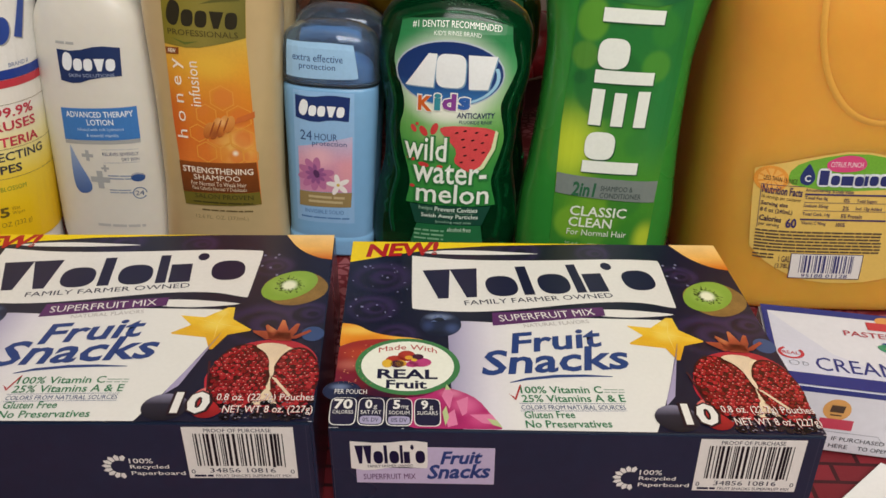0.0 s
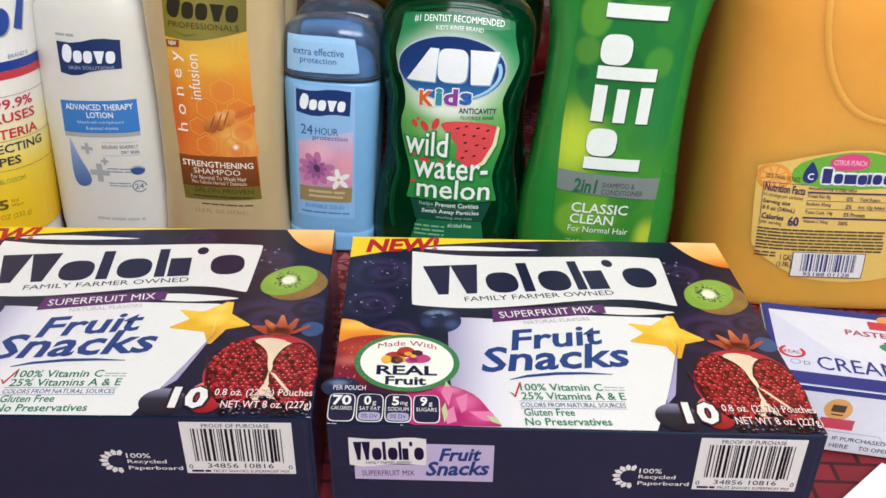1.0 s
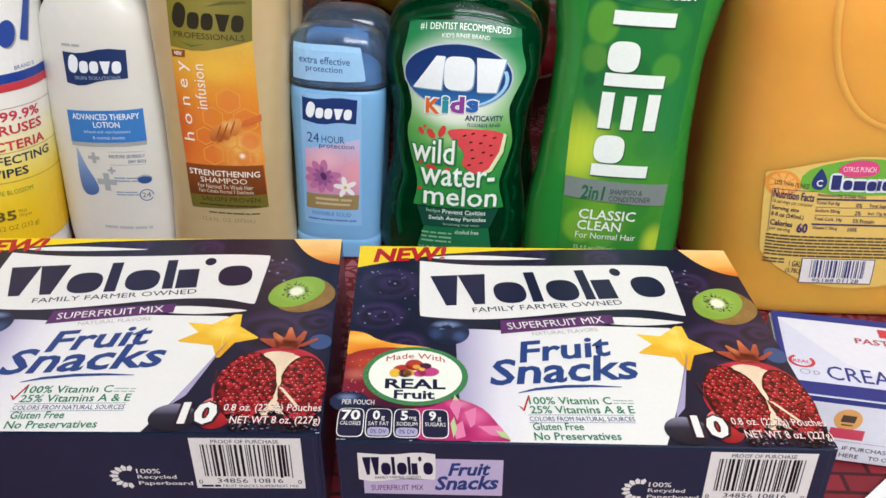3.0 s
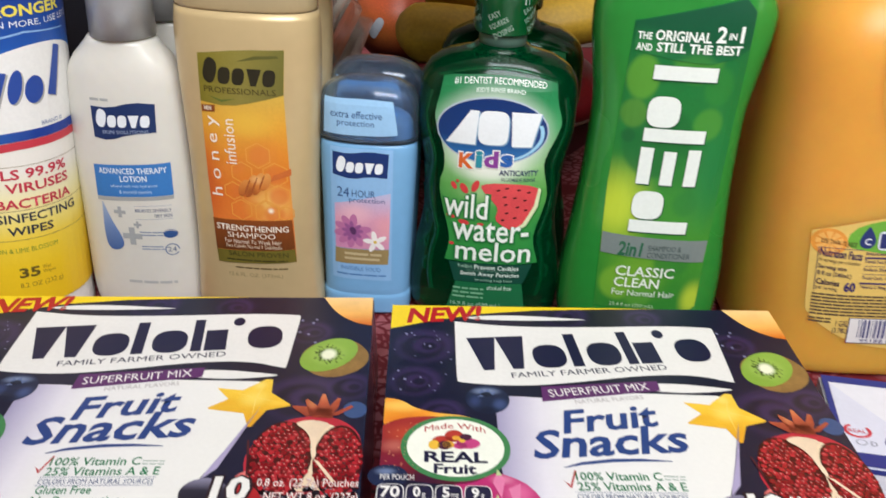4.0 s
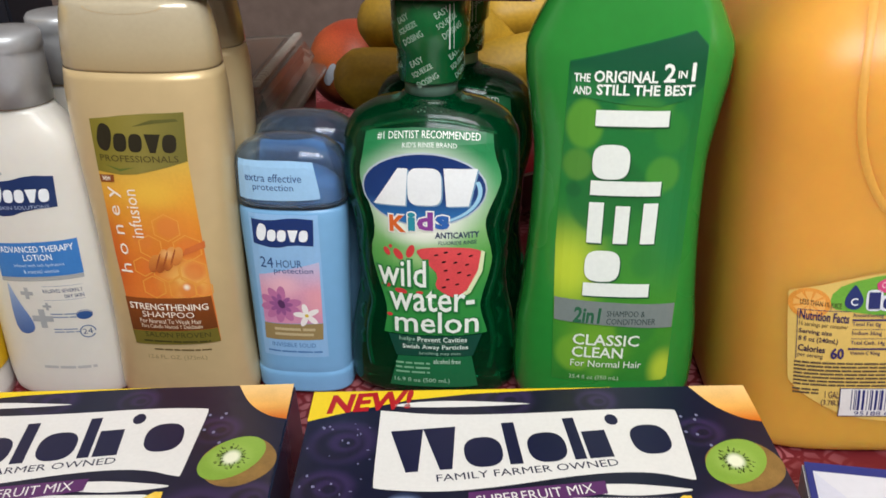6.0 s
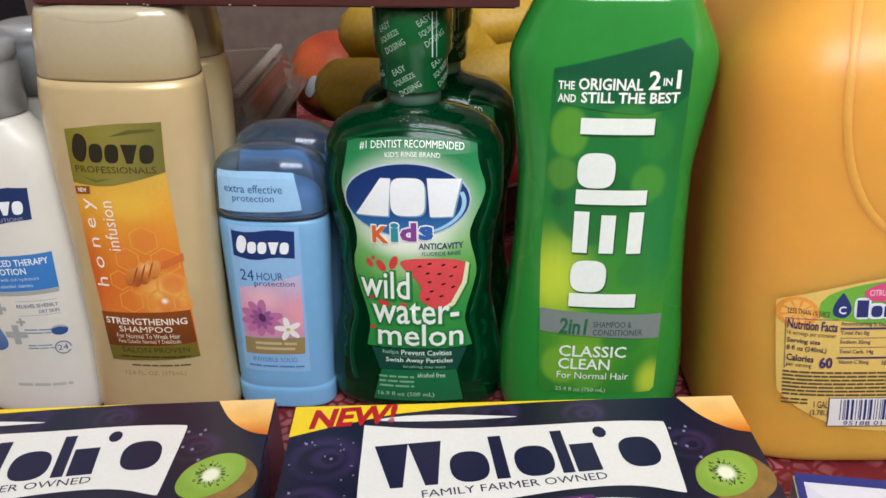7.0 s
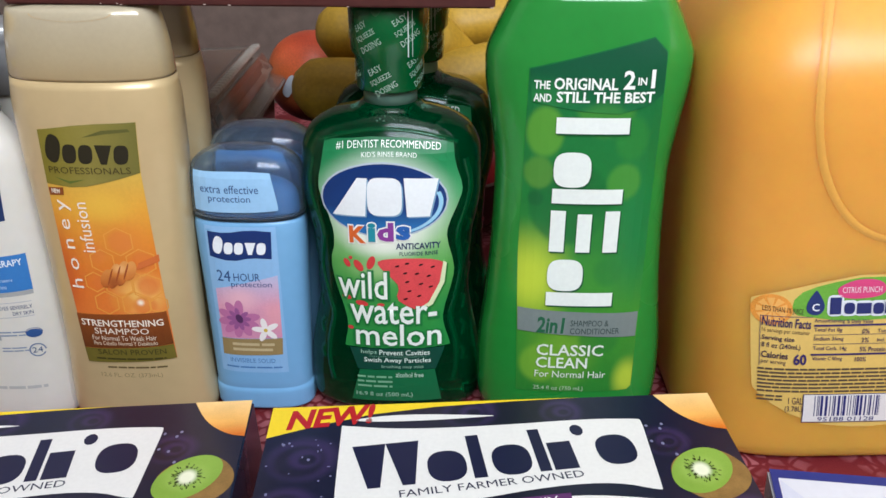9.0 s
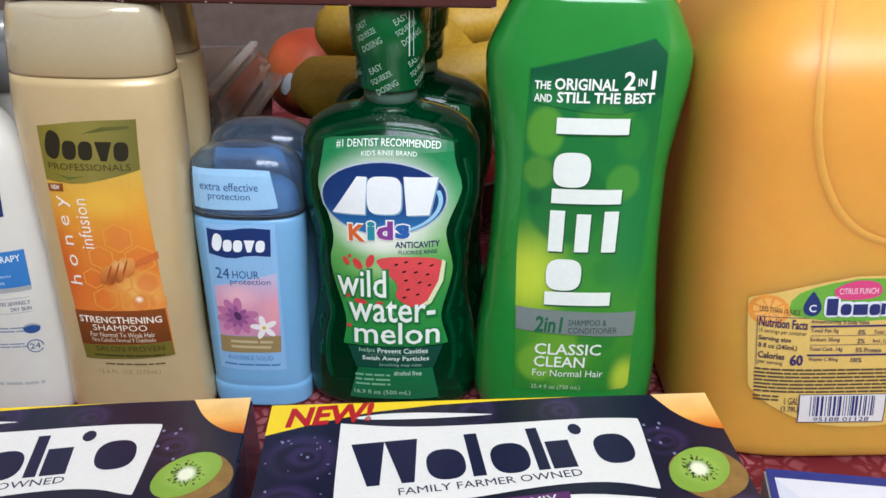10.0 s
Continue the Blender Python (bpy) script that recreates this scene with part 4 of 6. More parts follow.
def SK_JU(u, v, off):
    """The jug's label sits a little askew."""
    return SK_BODY(u - 0.0015 - 0.075 * max(0.0, v - 0.03), v, off)


SK_JU.curved = True
part("cap", turned([(0.0195, 0.2562), (0.0205, 0.257), (0.0205, 0.270), (0.019, 0.272), (0.01, 0.2723)]), mat("orange_cap", lin("d8641a"), rough=0.35, bump=0.0), jug, "", True)


# ---- cream cheese carton, paper ----
def flat_skin(z):
    def f(u, v, off):
        return Vector((u, v, z + off))
    f.curved = False
    return f


def side_skin(u, v, off):
    return Vector((u - 0.006, -0.067 - off, v))


side_skin.curved = False
cheese = thing("cream_cheese_box", pose(0.1697, 0.3655, 0, 0, 0, -8.7), "white cream cheese carton with blue borders lying flat", "cream cheese box")
part("carton", slab(0, -0.067, 0, 0.125, 0, 0.038, 0.0012), mat("white_carton", lin("dcdce6"), rough=0.4, var=0.04, scale=30, bump=0.02), cheese)
T = flat_skin(0.038)
BLUEB = "26307e"
patches("blue_border", [rect(0.0006, -0.0665, 0.0035, -0.0006), rect(0.0035, -0.006, 0.1244, -0.0006), rect(0.0035, -0.0665, 0.1244, -0.0575)], T, 0.0001, ink(BLUEB), cheese)
patch("lilac_wash", mm((4, -57), (60, -57), (30, -40), (14, -20), (4, -7)), T, 0.0001, ink("d2d3e4"), cheese)
words("CREAM CHEESE", 0.0205, -0.0545, 0.1005, -0.044, T, 0.0003, ink("2a337e"), cheese, rot=0, bold=0.01)
words("PASTEURIZED", 0.0385, -0.0225, 0.083, -0.018, T, 0.0003, ink("b0485a"), cheese, bold=0.01)
patches("red_badge", [rect(0.051, -0.0155, 0.071, -0.0085)], T, 0.0003, ink("c43a48"), cheese)
patches("orange_disc", [oval(0.061, -0.0065, 0.005, 0.004, 18)], T, 0.0002, ink("dd9a5a"), cheese)
patches("green_wave", [smooth_outline(mm((52, -28), (62, -26), (80, -29), (80, -38), (66, -40), (53, -33)), 2)], T, 0.0002, ink("2f8a6a"), cheese)
patches("gold_wave", [smooth_outline(mm((53, -31), (62, -30), (78, -33), (64, -34)), 2)], T, 0.0004, ink("cfae4a"), cheese)
patches("blue_wave", [smooth_outline(mm((52, -27), (62, -25), (80, -26), (66, -29)), 2)], T, 0.0004, ink("27408a"), cheese)
patches("red_swirl", [[(x, y) for x, y in q] for q in hoop(0.0102, -0.0425, 0.0062, 0.005, 0.0016, 120, 400, 14)], T, 0.0003, ink("c43a48"), cheese)
words("REAL", 0.0062, -0.0438, 0.0139, -0.0414, T, 0.0003, ink("c43a48"), cheese)
patches("ring_symbol", [[(x, y) for x, y in q] for q in hoop(0.0106, -0.0505, 0.0024, 0.002, 0.0004, 0, 360, 12)], T, 0.0003, ink("8a8c9c"), cheese)
words("D", 0.0144, -0.0522, 0.0172, -0.0492, T, 0.0003, ink("8a8c9c"), cheese)
Fs = side_skin
patches("blue_border", [rect(0.0066, 0.0345, 0.1304, 0.0374)], Fs, 0.0001, ink(BLUEB), cheese)
patches("orange_disc", [oval(0.0355, 0.0258, 0.0062, 0.0062, 20)], Fs, 0.0001, ink("dda25e"), cheese)
patches("cart_symbol", [rect(0.0325, 0.0245, 0.0385, 0.0285, 0.0004), rect(0.033, 0.0225, 0.038, 0.0232)], Fs, 0.0003, ink("4a3426"), cheese)
patches("red_badge", [mm((29, 14.5), (44, 14.5), (44, 20.5), (29, 20.5))], Fs, 0.0002, ink("c8425a"), cheese)
words("CREAM CHEESE", 0.058, 0.0165, 0.112, 0.0255, Fs, 0.0002, ink("2a337e"), cheese, bold=0.01)
words("IF PURCHASED", 0.0365, 0.0078, 0.06, 0.0102, Fs, 0.0002, ink("3a3c48"), cheese)
words("LIFT HERE", 0.028, 0.0034, 0.0445, 0.0058, Fs, 0.0002, ink("3a3c48"), cheese)
words("TO OPEN", 0.049, 0.0034, 0.063, 0.0058, Fs, 0.0002, ink("3a3c48"), cheese)
patches("tear_flap", [mm((20, 2), (20.3, 2), (22.3, 13), (22, 13)), mm((22, 12.7), (56, 12.7), (56, 13), (22, 13)), mm((56, 13), (59, 9), (59.3, 9), (56.3, 13))], Fs, 0.0002, ink("9a9caa"), cheese)

bm = bmesh.new()
pts = [(0.168, 0.248), (0.212, 0.2875), (0.30, 0.225), (0.25, 0.17)]
lo = [bm.verts.new((x, y, 0.0006)) for x, y in pts]
hi = [bm.verts.new((x, y, 0.0010)) for x, y in pts]
bm.faces.new(lo[::-1]), bm.faces.new(hi)
for i in range(4):
    bm.faces.new((lo[i], lo[(i + 1) % 4], hi[(i + 1) % 4], hi[i]))
tagged(part("paper_sheet", bm, mat("white_paper", lin("e6e4e2"), rough=0.7, var=0.04, bump=0.03), None, "plain white paper sheet lying on the tablecloth"), "", "paper")

# ---- maroon box lying across the bottle tops ----
mbox = thing("maroon_box", pose(0.06, 0.462, 0.2182, 0, 3.1, 0), "thin maroon cardboard box lying across the bottle caps", "cardboard box")
part("carton", slab(-0.222, 0, 0, 0, 0.09, 0.034, 0.0008), mat("maroon_card", lin("4a231f"), rough=0.45, var=0.15, scale=30, bump=0.04), mbox)
rnd = random.Random(8)
part_shapes = [rect(x, z, x + w, z + 0.0005) for x, z, w in [(rnd.uniform(-0.22, -0.002), rnd.uniform(0.0001, 0.0006), rnd.uniform(0.0006, 0.002)) for _ in range(7)]]


def mbox_skin(u, v, off):
    return Vector((u, -off, v))


mbox_skin.curved = False
patches("worn_edge", part_shapes, mbox_skin, 0.0002, ink("b09a90"), mbox)

# ---- fruit and containers behind ----
bowl = thing("fruit_bowl", pose(0.0, 0.735, 0.0), "dark wooden bowl filled with fruit", "bowl")
part("bowl_body", turned([(0.055, 0.0), (0.06, 0.004), (0.09, 0.03), (0.108, 0.062), (0.111, 0.064), (0.106, 0.064), (0.088, 0.034), (0.05, 0.012), (0.01, 0.01)], 48), mat("dark_bowl_wood", lin("3a2418"), rough=0.4, var=0.25, scale=30), bowl, "", True)


def round_fruit(name, label, place, r, material, category, squash=0.92, dimple=0.16, turn=(12, -14, 30)):
    bm = bmesh.new()
    bmesh.ops.create_uvsphere(bm, u_segments=32, v_segments=22, radius=r)
    for v in bm.verts:
        q = math.hypot(v.co.x, v.co.y) / r
        v.co.z *= squash
        if v.co.z > 0:
            v.co.z -= dimple * r * max(0, 1 - q * 2.4) ** 2 * 2
        v.co += v.co.normalized() * 0.0012 * noise.noise(v.co * 40)
    fruit = thing(name, pose(*place, *turn), label, category)
    part("flesh", bm, material, fruit, "", True)
    part("stem", turned([(0.0012, r * 0.6), (0.001, r * 0.85), (0.0014, r * 0.95)], 8), mat("stem_brown", lin("3d2a18"), rough=0.7), fruit)
    return fruit


APPLE = mat("dark_red_apple", lin("6a1418"), rough=0.3, var=0.35, scale=60, bump=0.02, coat=0.3)
PEACH = mat("nectarine_skin", WHITE, rough=0.4, var=0.3, scale=90, bump=0.03, ramp=((0, lin("4f1a15")), (0.38, lin("74301f")), (0.6, lin("b8642e")), (0.85, lin("c2572f")), (1, lin("a83f28"))), axis=1, lo=0.038, hi=-0.038)
for x, y, z in ((-0.045, 0.700, 0.056), (0.03, 0.685, 0.056), (0.0, 0.755, 0.05), (0.062, 0.745, 0.06), (-0.058, 0.778, 0.058)):
    round_fruit("apple", "dark red apple lying in the fruit bowl", (x, y, z), 0.036, APPLE, "apple")
nect = round_fruit("nectarine", "orange and red nectarine with a paper sticker", (-0.085, 0.768, 0.1165), 0.0375, PEACH, "nectarine", 1.0, 0.1, (-70, 0, 20))


def nect_skin(u, v, off):
    r = 0.0381 + off
    d = Vector((u, -0.7, v)).normalized() * r
    return pose(0, 0, 0, -70, 0, 20).inverted() @ d


nect_skin.curved = False
patch("sticker", oval(-0.27, 0.02, 0.085, 0.2, 20, -35, 3), nect_skin, 0.0006, ink("b7bcc6"), nect, "pale paper fruit sticker")

BANANA = mat("banana_peel", lin("b8922c"), rough=0.5, var=0.22, scale=45, bump=0.03)
bunch = thing("banana_bunch", pose(0, 0, 0), "ripe yellow banana bunch lying over the other fruit", "bananas")


def finger(a, b, c, r):
    """One banana: a five-sided tube bent through three points, with a blunt dark tip."""
    bm = bmesh.new()
    A0, B0, C0 = Vector(a), Vector(b), Vector(c)
    rings = []
    n = 22
    for i in range(n + 1):
        t = i / n
        p = (1 - t) ** 2 * A0 + 2 * t * (1 - t) * B0 + t * t * C0
        d = (2 * (1 - t) * (B0 - A0) + 2 * t * (C0 - B0)).normalized()
        s = d.cross(Vector((0, 0, 1))).normalized()
        up = s.cross(d)
        k = r * min(1.0, 0.42 + (t / 0.14) ** 0.6 * 0.58, 0.28 + 3.2 * (1 - t))
        rings.append([bm.verts.new(p + (s * math.cos(x) + up * math.sin(x)) * k * (1 + 0.045 * math.cos(5 * x))) for x in [2 * math.pi * j / 20 for j in range(20)]])
    for p, q in zip(rings, rings[1:]):
        for k in range(20):
            bm.faces.new((p[k], p[(k + 1) % 20], q[(k + 1) % 20], q[k]))
    bm.faces.new(rings[0][::-1])
    bm.faces.new(rings[-1])
    bmesh.ops.recalc_face_normals(bm, faces=bm.faces[:])
    return part("banana", bm, BANANA, bunch, "", True)


finger((-0.064, 0.603, 0.146), (-0.02, 0.596, 0.156), (0.05, 0.63, 0.118), 0.0205)
finger((-0.052, 0.640, 0.174), (-0.01, 0.632, 0.182), (0.05, 0.66, 0.150), 0.0205)
finger((-0.03, 0.70, 0.206), (0.03, 0.70, 0.200), (0.10, 0.73, 0.174), 0.019)
finger((0.0, 0.63, 0.140), (0.06, 0.63, 0.150), (0.125, 0.69, 0.150), 0.018)
finger((0.02, 0.675, 0.168), (0.075, 0.68, 0.178), (0.13, 0.72, 0.162), 0.0185)
finger((-0.06, 0.700, 0.165), (0.0, 0.70, 0.175), (0.10, 0.715, 0.158), 0.019)
part("crown", turned([(0.012, 0.135), (0.016, 0.15), (0.014, 0.175), (0.008, 0.185)], 12, 0.128, 0.705), mat("banana_crown", lin("6b5a24"), rough=0.6, var=0.3), bunch, "", True)

CLEAR = mat("clear_clamshell", (0.9, 0.86, 0.8), rough=0.07, trans=0.92, ior=1.3, var=0.02, bump=0.0)
RIBBED = mat("ribbed_clear_plastic", (0.92, 0.88, 0.82), rough=0.12, trans=0.75, ior=1.45, var=0.02, bump=0.0)
tub = thing("plastic_clamshell", pose(-0.178, 0.655, 0, 0, 0, 2), "clear plastic clamshell of brown baked goods with a ribbed lid", "food container")


def tray(x, y, z0, z1, flare):
    bm = slab(-x, -y, z0, x, y, z1, 0.006)
    for v in bm.verts:
        f = 1 + flare * (v.co.z - z0) / (z1 - z0)
        v.co.x *= f
        v.co.y *= f
    return bm


part("lid", tray(0.073, 0.088, 0.126, 0.152, -0.14), CLEAR, tub, "clear ribbed lid")
part("flange", slab(-0.080, -0.092, 0.1215, 0.080, 0.092, 0.1255, 0.0012), CLEAR, tub)
part("tray", tray(0.06, 0.068, 0.0, 0.121, 0.18), mat("brown_tray", lin("4a3226"), rough=0.3, var=0.2, scale=40, coat=0.3), tub)
part("pastry", slab(-0.062, -0.074, 0.1262, 0.060, 0.074, 0.146, 0.008), mat("brown_pastry", lin("6b4228"), rough=0.6, var=0.4, scale=80, bump=0.2), tub)
for i in range(22):
    part("rib", slab(0.0585, -0.072 + 0.0066 * i, 0.1500, 0.0645, -0.0685 + 0.0066 * i, 0.1536, 0.0006), RIBBED, tub)
tagged(part("dark_carton", slab(-0.36, 0.585, 0, -0.262, 0.64, 0.225, 0.0015), mat("dark_navy_card", lin("14161f"), rough=0.5, var=0.2, scale=30), None, "dark navy carton standing behind the lotion bottles"), "", "carton")


# ---- prints on the bottles ----
O = [0.00025 + 0.00012 * i for i in range(9)]


def P(x, y):
    return (x * K, y * K)


def text_mm(text, u0, v0, u1, v1, skin, layer, colour, parent, **kw):
    return words(text, u0 * K, v0 * K, u1 * K, v1 * K, skin, O[layer], ink(colour), parent, **kw)


def upright(text, cu, v0, v1, h, skin, layer, colour, parent, **kw):
    """Lettering that runs up the bottle."""
    mid, half = (v0 + v1) / 2, (v1 - v0) / 2
    return words(text, (cu - half) * K, (mid - h / 2) * K, (cu + half) * K, (mid + h / 2) * K, skin, O[layer], ink(colour), parent, rot=90, **kw)


def ramped(name, stops, axis, lo, hi, var=0.05, scale=80, rough=0.35):
    return mat(name, WHITE, rough=rough, var=var, scale=scale, bump=0.0, ramp=tuple((p, lin(c)) for p, c in stops), axis=axis, lo=lo, hi=hi)


def discs(name, items, skin, layer, colour, parent):
    return patches(name, [oval(x * K, y * K, r * K, (q or r) * K, 24) for x, y, r, q in items], skin, O[layer], ink(colour), parent)


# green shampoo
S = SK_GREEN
lab = patch("label", mm((-31.5, 192), (23, 206), (29.5, 199.5), (29.5, 100), (29, 25), (27, 23), (-31, 22), (-33, 100)), S, O[0],
            soft_print("bubble_label", ((0, "2f7f30"), (0.25, "47922f"), (0.4, "3d8c30"), (0.6, "237c35"), (1, "176a38")), 0.02, 0.2,
                       ((-24, 88, 26, 34, "c3d63a", 0.95, 0.9), (-6, 46, 24, 26, "86b534", 0.6, 0.9), (30, 110, 26, 50, "1b7a3f", 0.8, 0.9),
                        (-7, 128, 21, 23, "1b6a31", 0.75, 0.18), (-20, 163, 10, 14, "5f9f33", 0.8, 0.3), (-22, 143, 8.4, 9.6, "568f35", 0.8, 0.35), (-23, 130, 4.8, 5, "17602f", 0.8, 0.5),
                        (7, 174, 15, 15, "4c9434", 0.7, 0.3), (20, 160, 9.5, 13, "2f8434", 0.7, 0.4), (18, 139, 9.5, 11, "4f9734", 0.7, 0.35), (6, 112, 10, 12, "2c7d33", 0.6, 0.5), (14, 92, 9, 10, "2a7c35", 0.6, 0.5),
                        (-17, 39, 12, 13, "7aae35", 0.75, 0.35), (13, 54, 12, 10, "357f33", 0.7, 0.3), (-3, 31, 9, 9, "579a38", 0.6, 0.4), (29, 30, 10, 16, "b9cf3c", 0.9, 0.8)), var=0.06, scale=60), green_shampoo)
patch("dark_crest", mm((-31, 191.5), (23, 205.4), (29, 199), (29, 181), (24, 176), (10, 172), (-6, 173), (-30, 177)), S, O[3], soft_print("crest_print", ((0, "1c6e3c"), (0.4, "0f5634"), (1, "0d5034")), 0.172, 0.2, ((-24, 178, 24, 14, "2c8040", 0.8, 0.9), (6, 170, 14, 9, "3a8438", 0.8, 0.5))), lab)
for text, u0, v0, u1, v1 in (("THE", -29.2, 183, -22, 186.8), ("ORIGINAL", -20.4, 183, 8, 188.4), ("2", 10.4, 183.4, 15.6, 191.8), ("IN", 16.8, 185.2, 20.8, 188.6), ("1", 22.8, 183.7, 24.6, 192), ("AND", -29.2, 177.2, -21.2, 181), ("STILL THE BEST", -19, 177.2, 25, 182.2)):
    text_mm(text, u0, v0, u1, v1, S, 5, "eef2ea", lab, bold=0.025)
blocks = [rect(-17 * K, 74 * K, 15.5 * K, 81 * K), oval(-8.4 * K, 90 * K, 8.6 * K, 8.2 * K, 28, 0, 3),
          rect(-17 * K, 102 * K, -10 * K, 122.5 * K), rect(-4.4 * K, 102 * K, 2.4 * K, 121 * K), rect(8.6 * K, 102 * K, 15.5 * K, 122.5 * K),
          rect(-17 * K, 126 * K, 15.8 * K, 133 * K), oval(-8.4 * K, 142 * K, 8.6 * K, 8.2 * K, 28, 0, 3), rect(-17 * K, 158.6 * K, 16 * K, 165.8 * K)]
blocks = [[(x * 1.01 - 0.0012, 0.0735 + (y - 0.074) * 1.055) for x, y in b] for b in blocks]
patches("brand_mark", [[(x + 0.7 * K, y - 0.8 * K) for x, y in b] for b in blocks], S, O[5], ink("14552f"), lab)
patches("brand_mark", blocks, S, O[6], ink("e9efe8"), lab)
strip = patch("grey_strip", mm((-32, 71), (28.8, 69), (28.6, 55), (-31.6, 58)), S, O[5], ink("7c8784"), lab)
text_mm("2in1", -22.2, 57.6, -8, 66.8, S, 6, "2f6a4a", lab, bold=0.03, shear=0.1)
text_mm("SHAMPOO &", -5.2, 62, 14, 65.4, S, 6, "3a4a46", lab)
text_mm("CONDITIONER", -5.2, 57.4, 19.8, 60.8, S, 6, "3a4a46", lab)
text_mm("CLASSIC", -21.5, 44.4, 12.6, 51, S, 5, "e6efe2", lab, bold=0.015)
text_mm("CLEAN", -21.5, 37, 4.8, 43.4, S, 5, "e6efe2", lab, bold=0.015)
text_mm("For Normal Hair", -21.8, 31.4, 14.8, 35.4, S, 5, "e6efe2", lab)
text_mm("25.4 fl oz (750 mL)", -22.2, 23, 3.6, 26.2, S, 5, "b9d3b0", lab)

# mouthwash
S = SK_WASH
lab = patch("label", smooth_outline(mm((-31, 157), (-31, 157), (0, 160), (32, 156.5), (32, 156.5), (33, 146), (37, 134), (36, 128), (29.5, 113), (29, 106), (33, 90), (32.5, 82), (27, 63), (27.6, 56), (31, 45), (31, 43), (-25, 42.6), (-25, 44), (-23, 54), (-23.5, 62), (-29, 80), (-31, 92), (-28, 103), (-29, 114), (-35, 130), (-35, 137), (-33, 145)), 1), S, O[0],
            soft_print("melon_label", ((0, "2f8a40"), (0.2, "3c9444"), (0.42, "5fa650"), (0.55, "8cc07c"), (0.75, "4fa468"), (0.88, "2a8a52"), (1, "17693e")), 0.044, 0.159,
                       ((-2, 125, 40, 33, "f2f6ec", 1.0, 0.62), (-2, 106, 26, 14, "f0f3e6", 0.9, 0.9), (0, 90, 28, 10, "b9d89c", 0.6, 0.9), (-34, 66, 16, 26, "2a8844", 0.8, 0.9), (34, 62, 14, 24, "2a8844", 0.8, 0.9)), var=0.03), mouthwash)
discs("oval_rim", [(-2, 127.8, 32, 20)], S, 1, "b8c4cf", lab)
plate = patch("oval_plate", oval(-2 * K, 127.8 * K, 31 * K, 19 * K, 40), S, O[2], ramped("blue_plate", ((0, "2a6fb0"), (0.3, "143a78"), (1, "12306a")), 2, 0.113, 0.149), lab)
patches("plate_gleam", [[(x * K, y * K) for x, y in q] for q in hoop(-3, 127, 30.4, 18, 2.2, -62, 18, 14)], S, O[3], ink("9fd0ea"), lab)
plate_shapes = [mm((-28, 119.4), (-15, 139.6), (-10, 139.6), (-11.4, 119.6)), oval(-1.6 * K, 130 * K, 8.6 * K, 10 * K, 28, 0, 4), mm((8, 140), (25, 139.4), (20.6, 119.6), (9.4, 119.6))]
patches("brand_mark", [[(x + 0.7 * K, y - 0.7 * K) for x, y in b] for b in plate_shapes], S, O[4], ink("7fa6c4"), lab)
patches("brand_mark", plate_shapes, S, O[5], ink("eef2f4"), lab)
for ch, u0, u1, v0, v1, c in (("K", -20, -11.5, 104.5, 114, "d9662c"), ("i", -10.6, -6.4, 105.5, 116, "2f8fa0"), ("d", -5.8, 2.6, 106, 116.4, "8a3f96"), ("s", 3.6, 11, 106.8, 114.6, "2c62b0")):
    text_mm(ch, u0 - 0.7, v0 - 0.7, u1 + 0.7, v1 + 0.7, S, 4, "f2f2ee", lab, bold=0.09)
    text_mm(ch, u0, v0, u1, v1, S, 6, c, lab, bold=0.04)
text_mm("ANTICAVITY", 3.5, 101.4, 26.2, 105, S, 3, "1d2f5c", lab, bold=0.02)
text_mm("FLUORIDE RINSE", 5.2, 97.8, 24.8, 100, S, 3, "2a3c5c", lab)
melon = patch("melon_slice", smooth_outline(mm((-6, 92), (-6, 95), (4, 96.5), (20, 96), (27, 93.5), (27.5, 91), (26, 82), (20, 70), (14, 66), (8, 69), (3, 73), (5, 80), (1, 85)), 1), S, O[3], mat("melon_flesh", lin("d84a4e"), rough=0.4, var=0.18, scale=200, bump=0.0), lab)
patches("melon_rind", [mm((27.4, 93.6), (29.2, 92), (28, 81), (22, 69), (14.5, 64.6), (14, 66.4), (20, 70.6), (25.6, 81.6))], S, O[4], ink("dfe6b8"), lab)
patches("melon_rind", [mm((29.2, 92), (30, 91.4), (29, 80.4), (22.8, 68), (14.8, 63.4), (14.5, 64.6), (22, 69), (28, 81))], S, O[4], ink("2f7a34"), lab)
patches("melon_seed", [oval(x * K, y * K, 1.2 * K, 0.55 * K, 8, 15) for x, y in ((4, 92), (9, 93.5), (16, 92.6), (22, 91), (8, 88), (14, 87.6), (20, 86), (9, 83), (16, 81.6), (21, 79.6), (10, 77.6), (15, 74.6), (8, 73))], S, O[5], ink("2a1014"), lab)
patches("red_splash", [oval(x * K, y * K, a * K, b * K, 14, r) for x, y, a, b, r in ((-22, 92.5, 1.5, 2.6, 30), (-16, 91.5, 2, 3.6, 35), (-9.5, 93.5, 2, 4, -20), (-20, 95.6, 1, 1, 0), (-23, 72.5, 2.6, 1.4, -10), (-15, 69.6, 3.4, 1.6, -10), (-5, 69.2, 2, 1, 0), (-21.5, 54.6, 1.6, 1.1, 0))], S, O[3], ink("cf3e40"), lab)
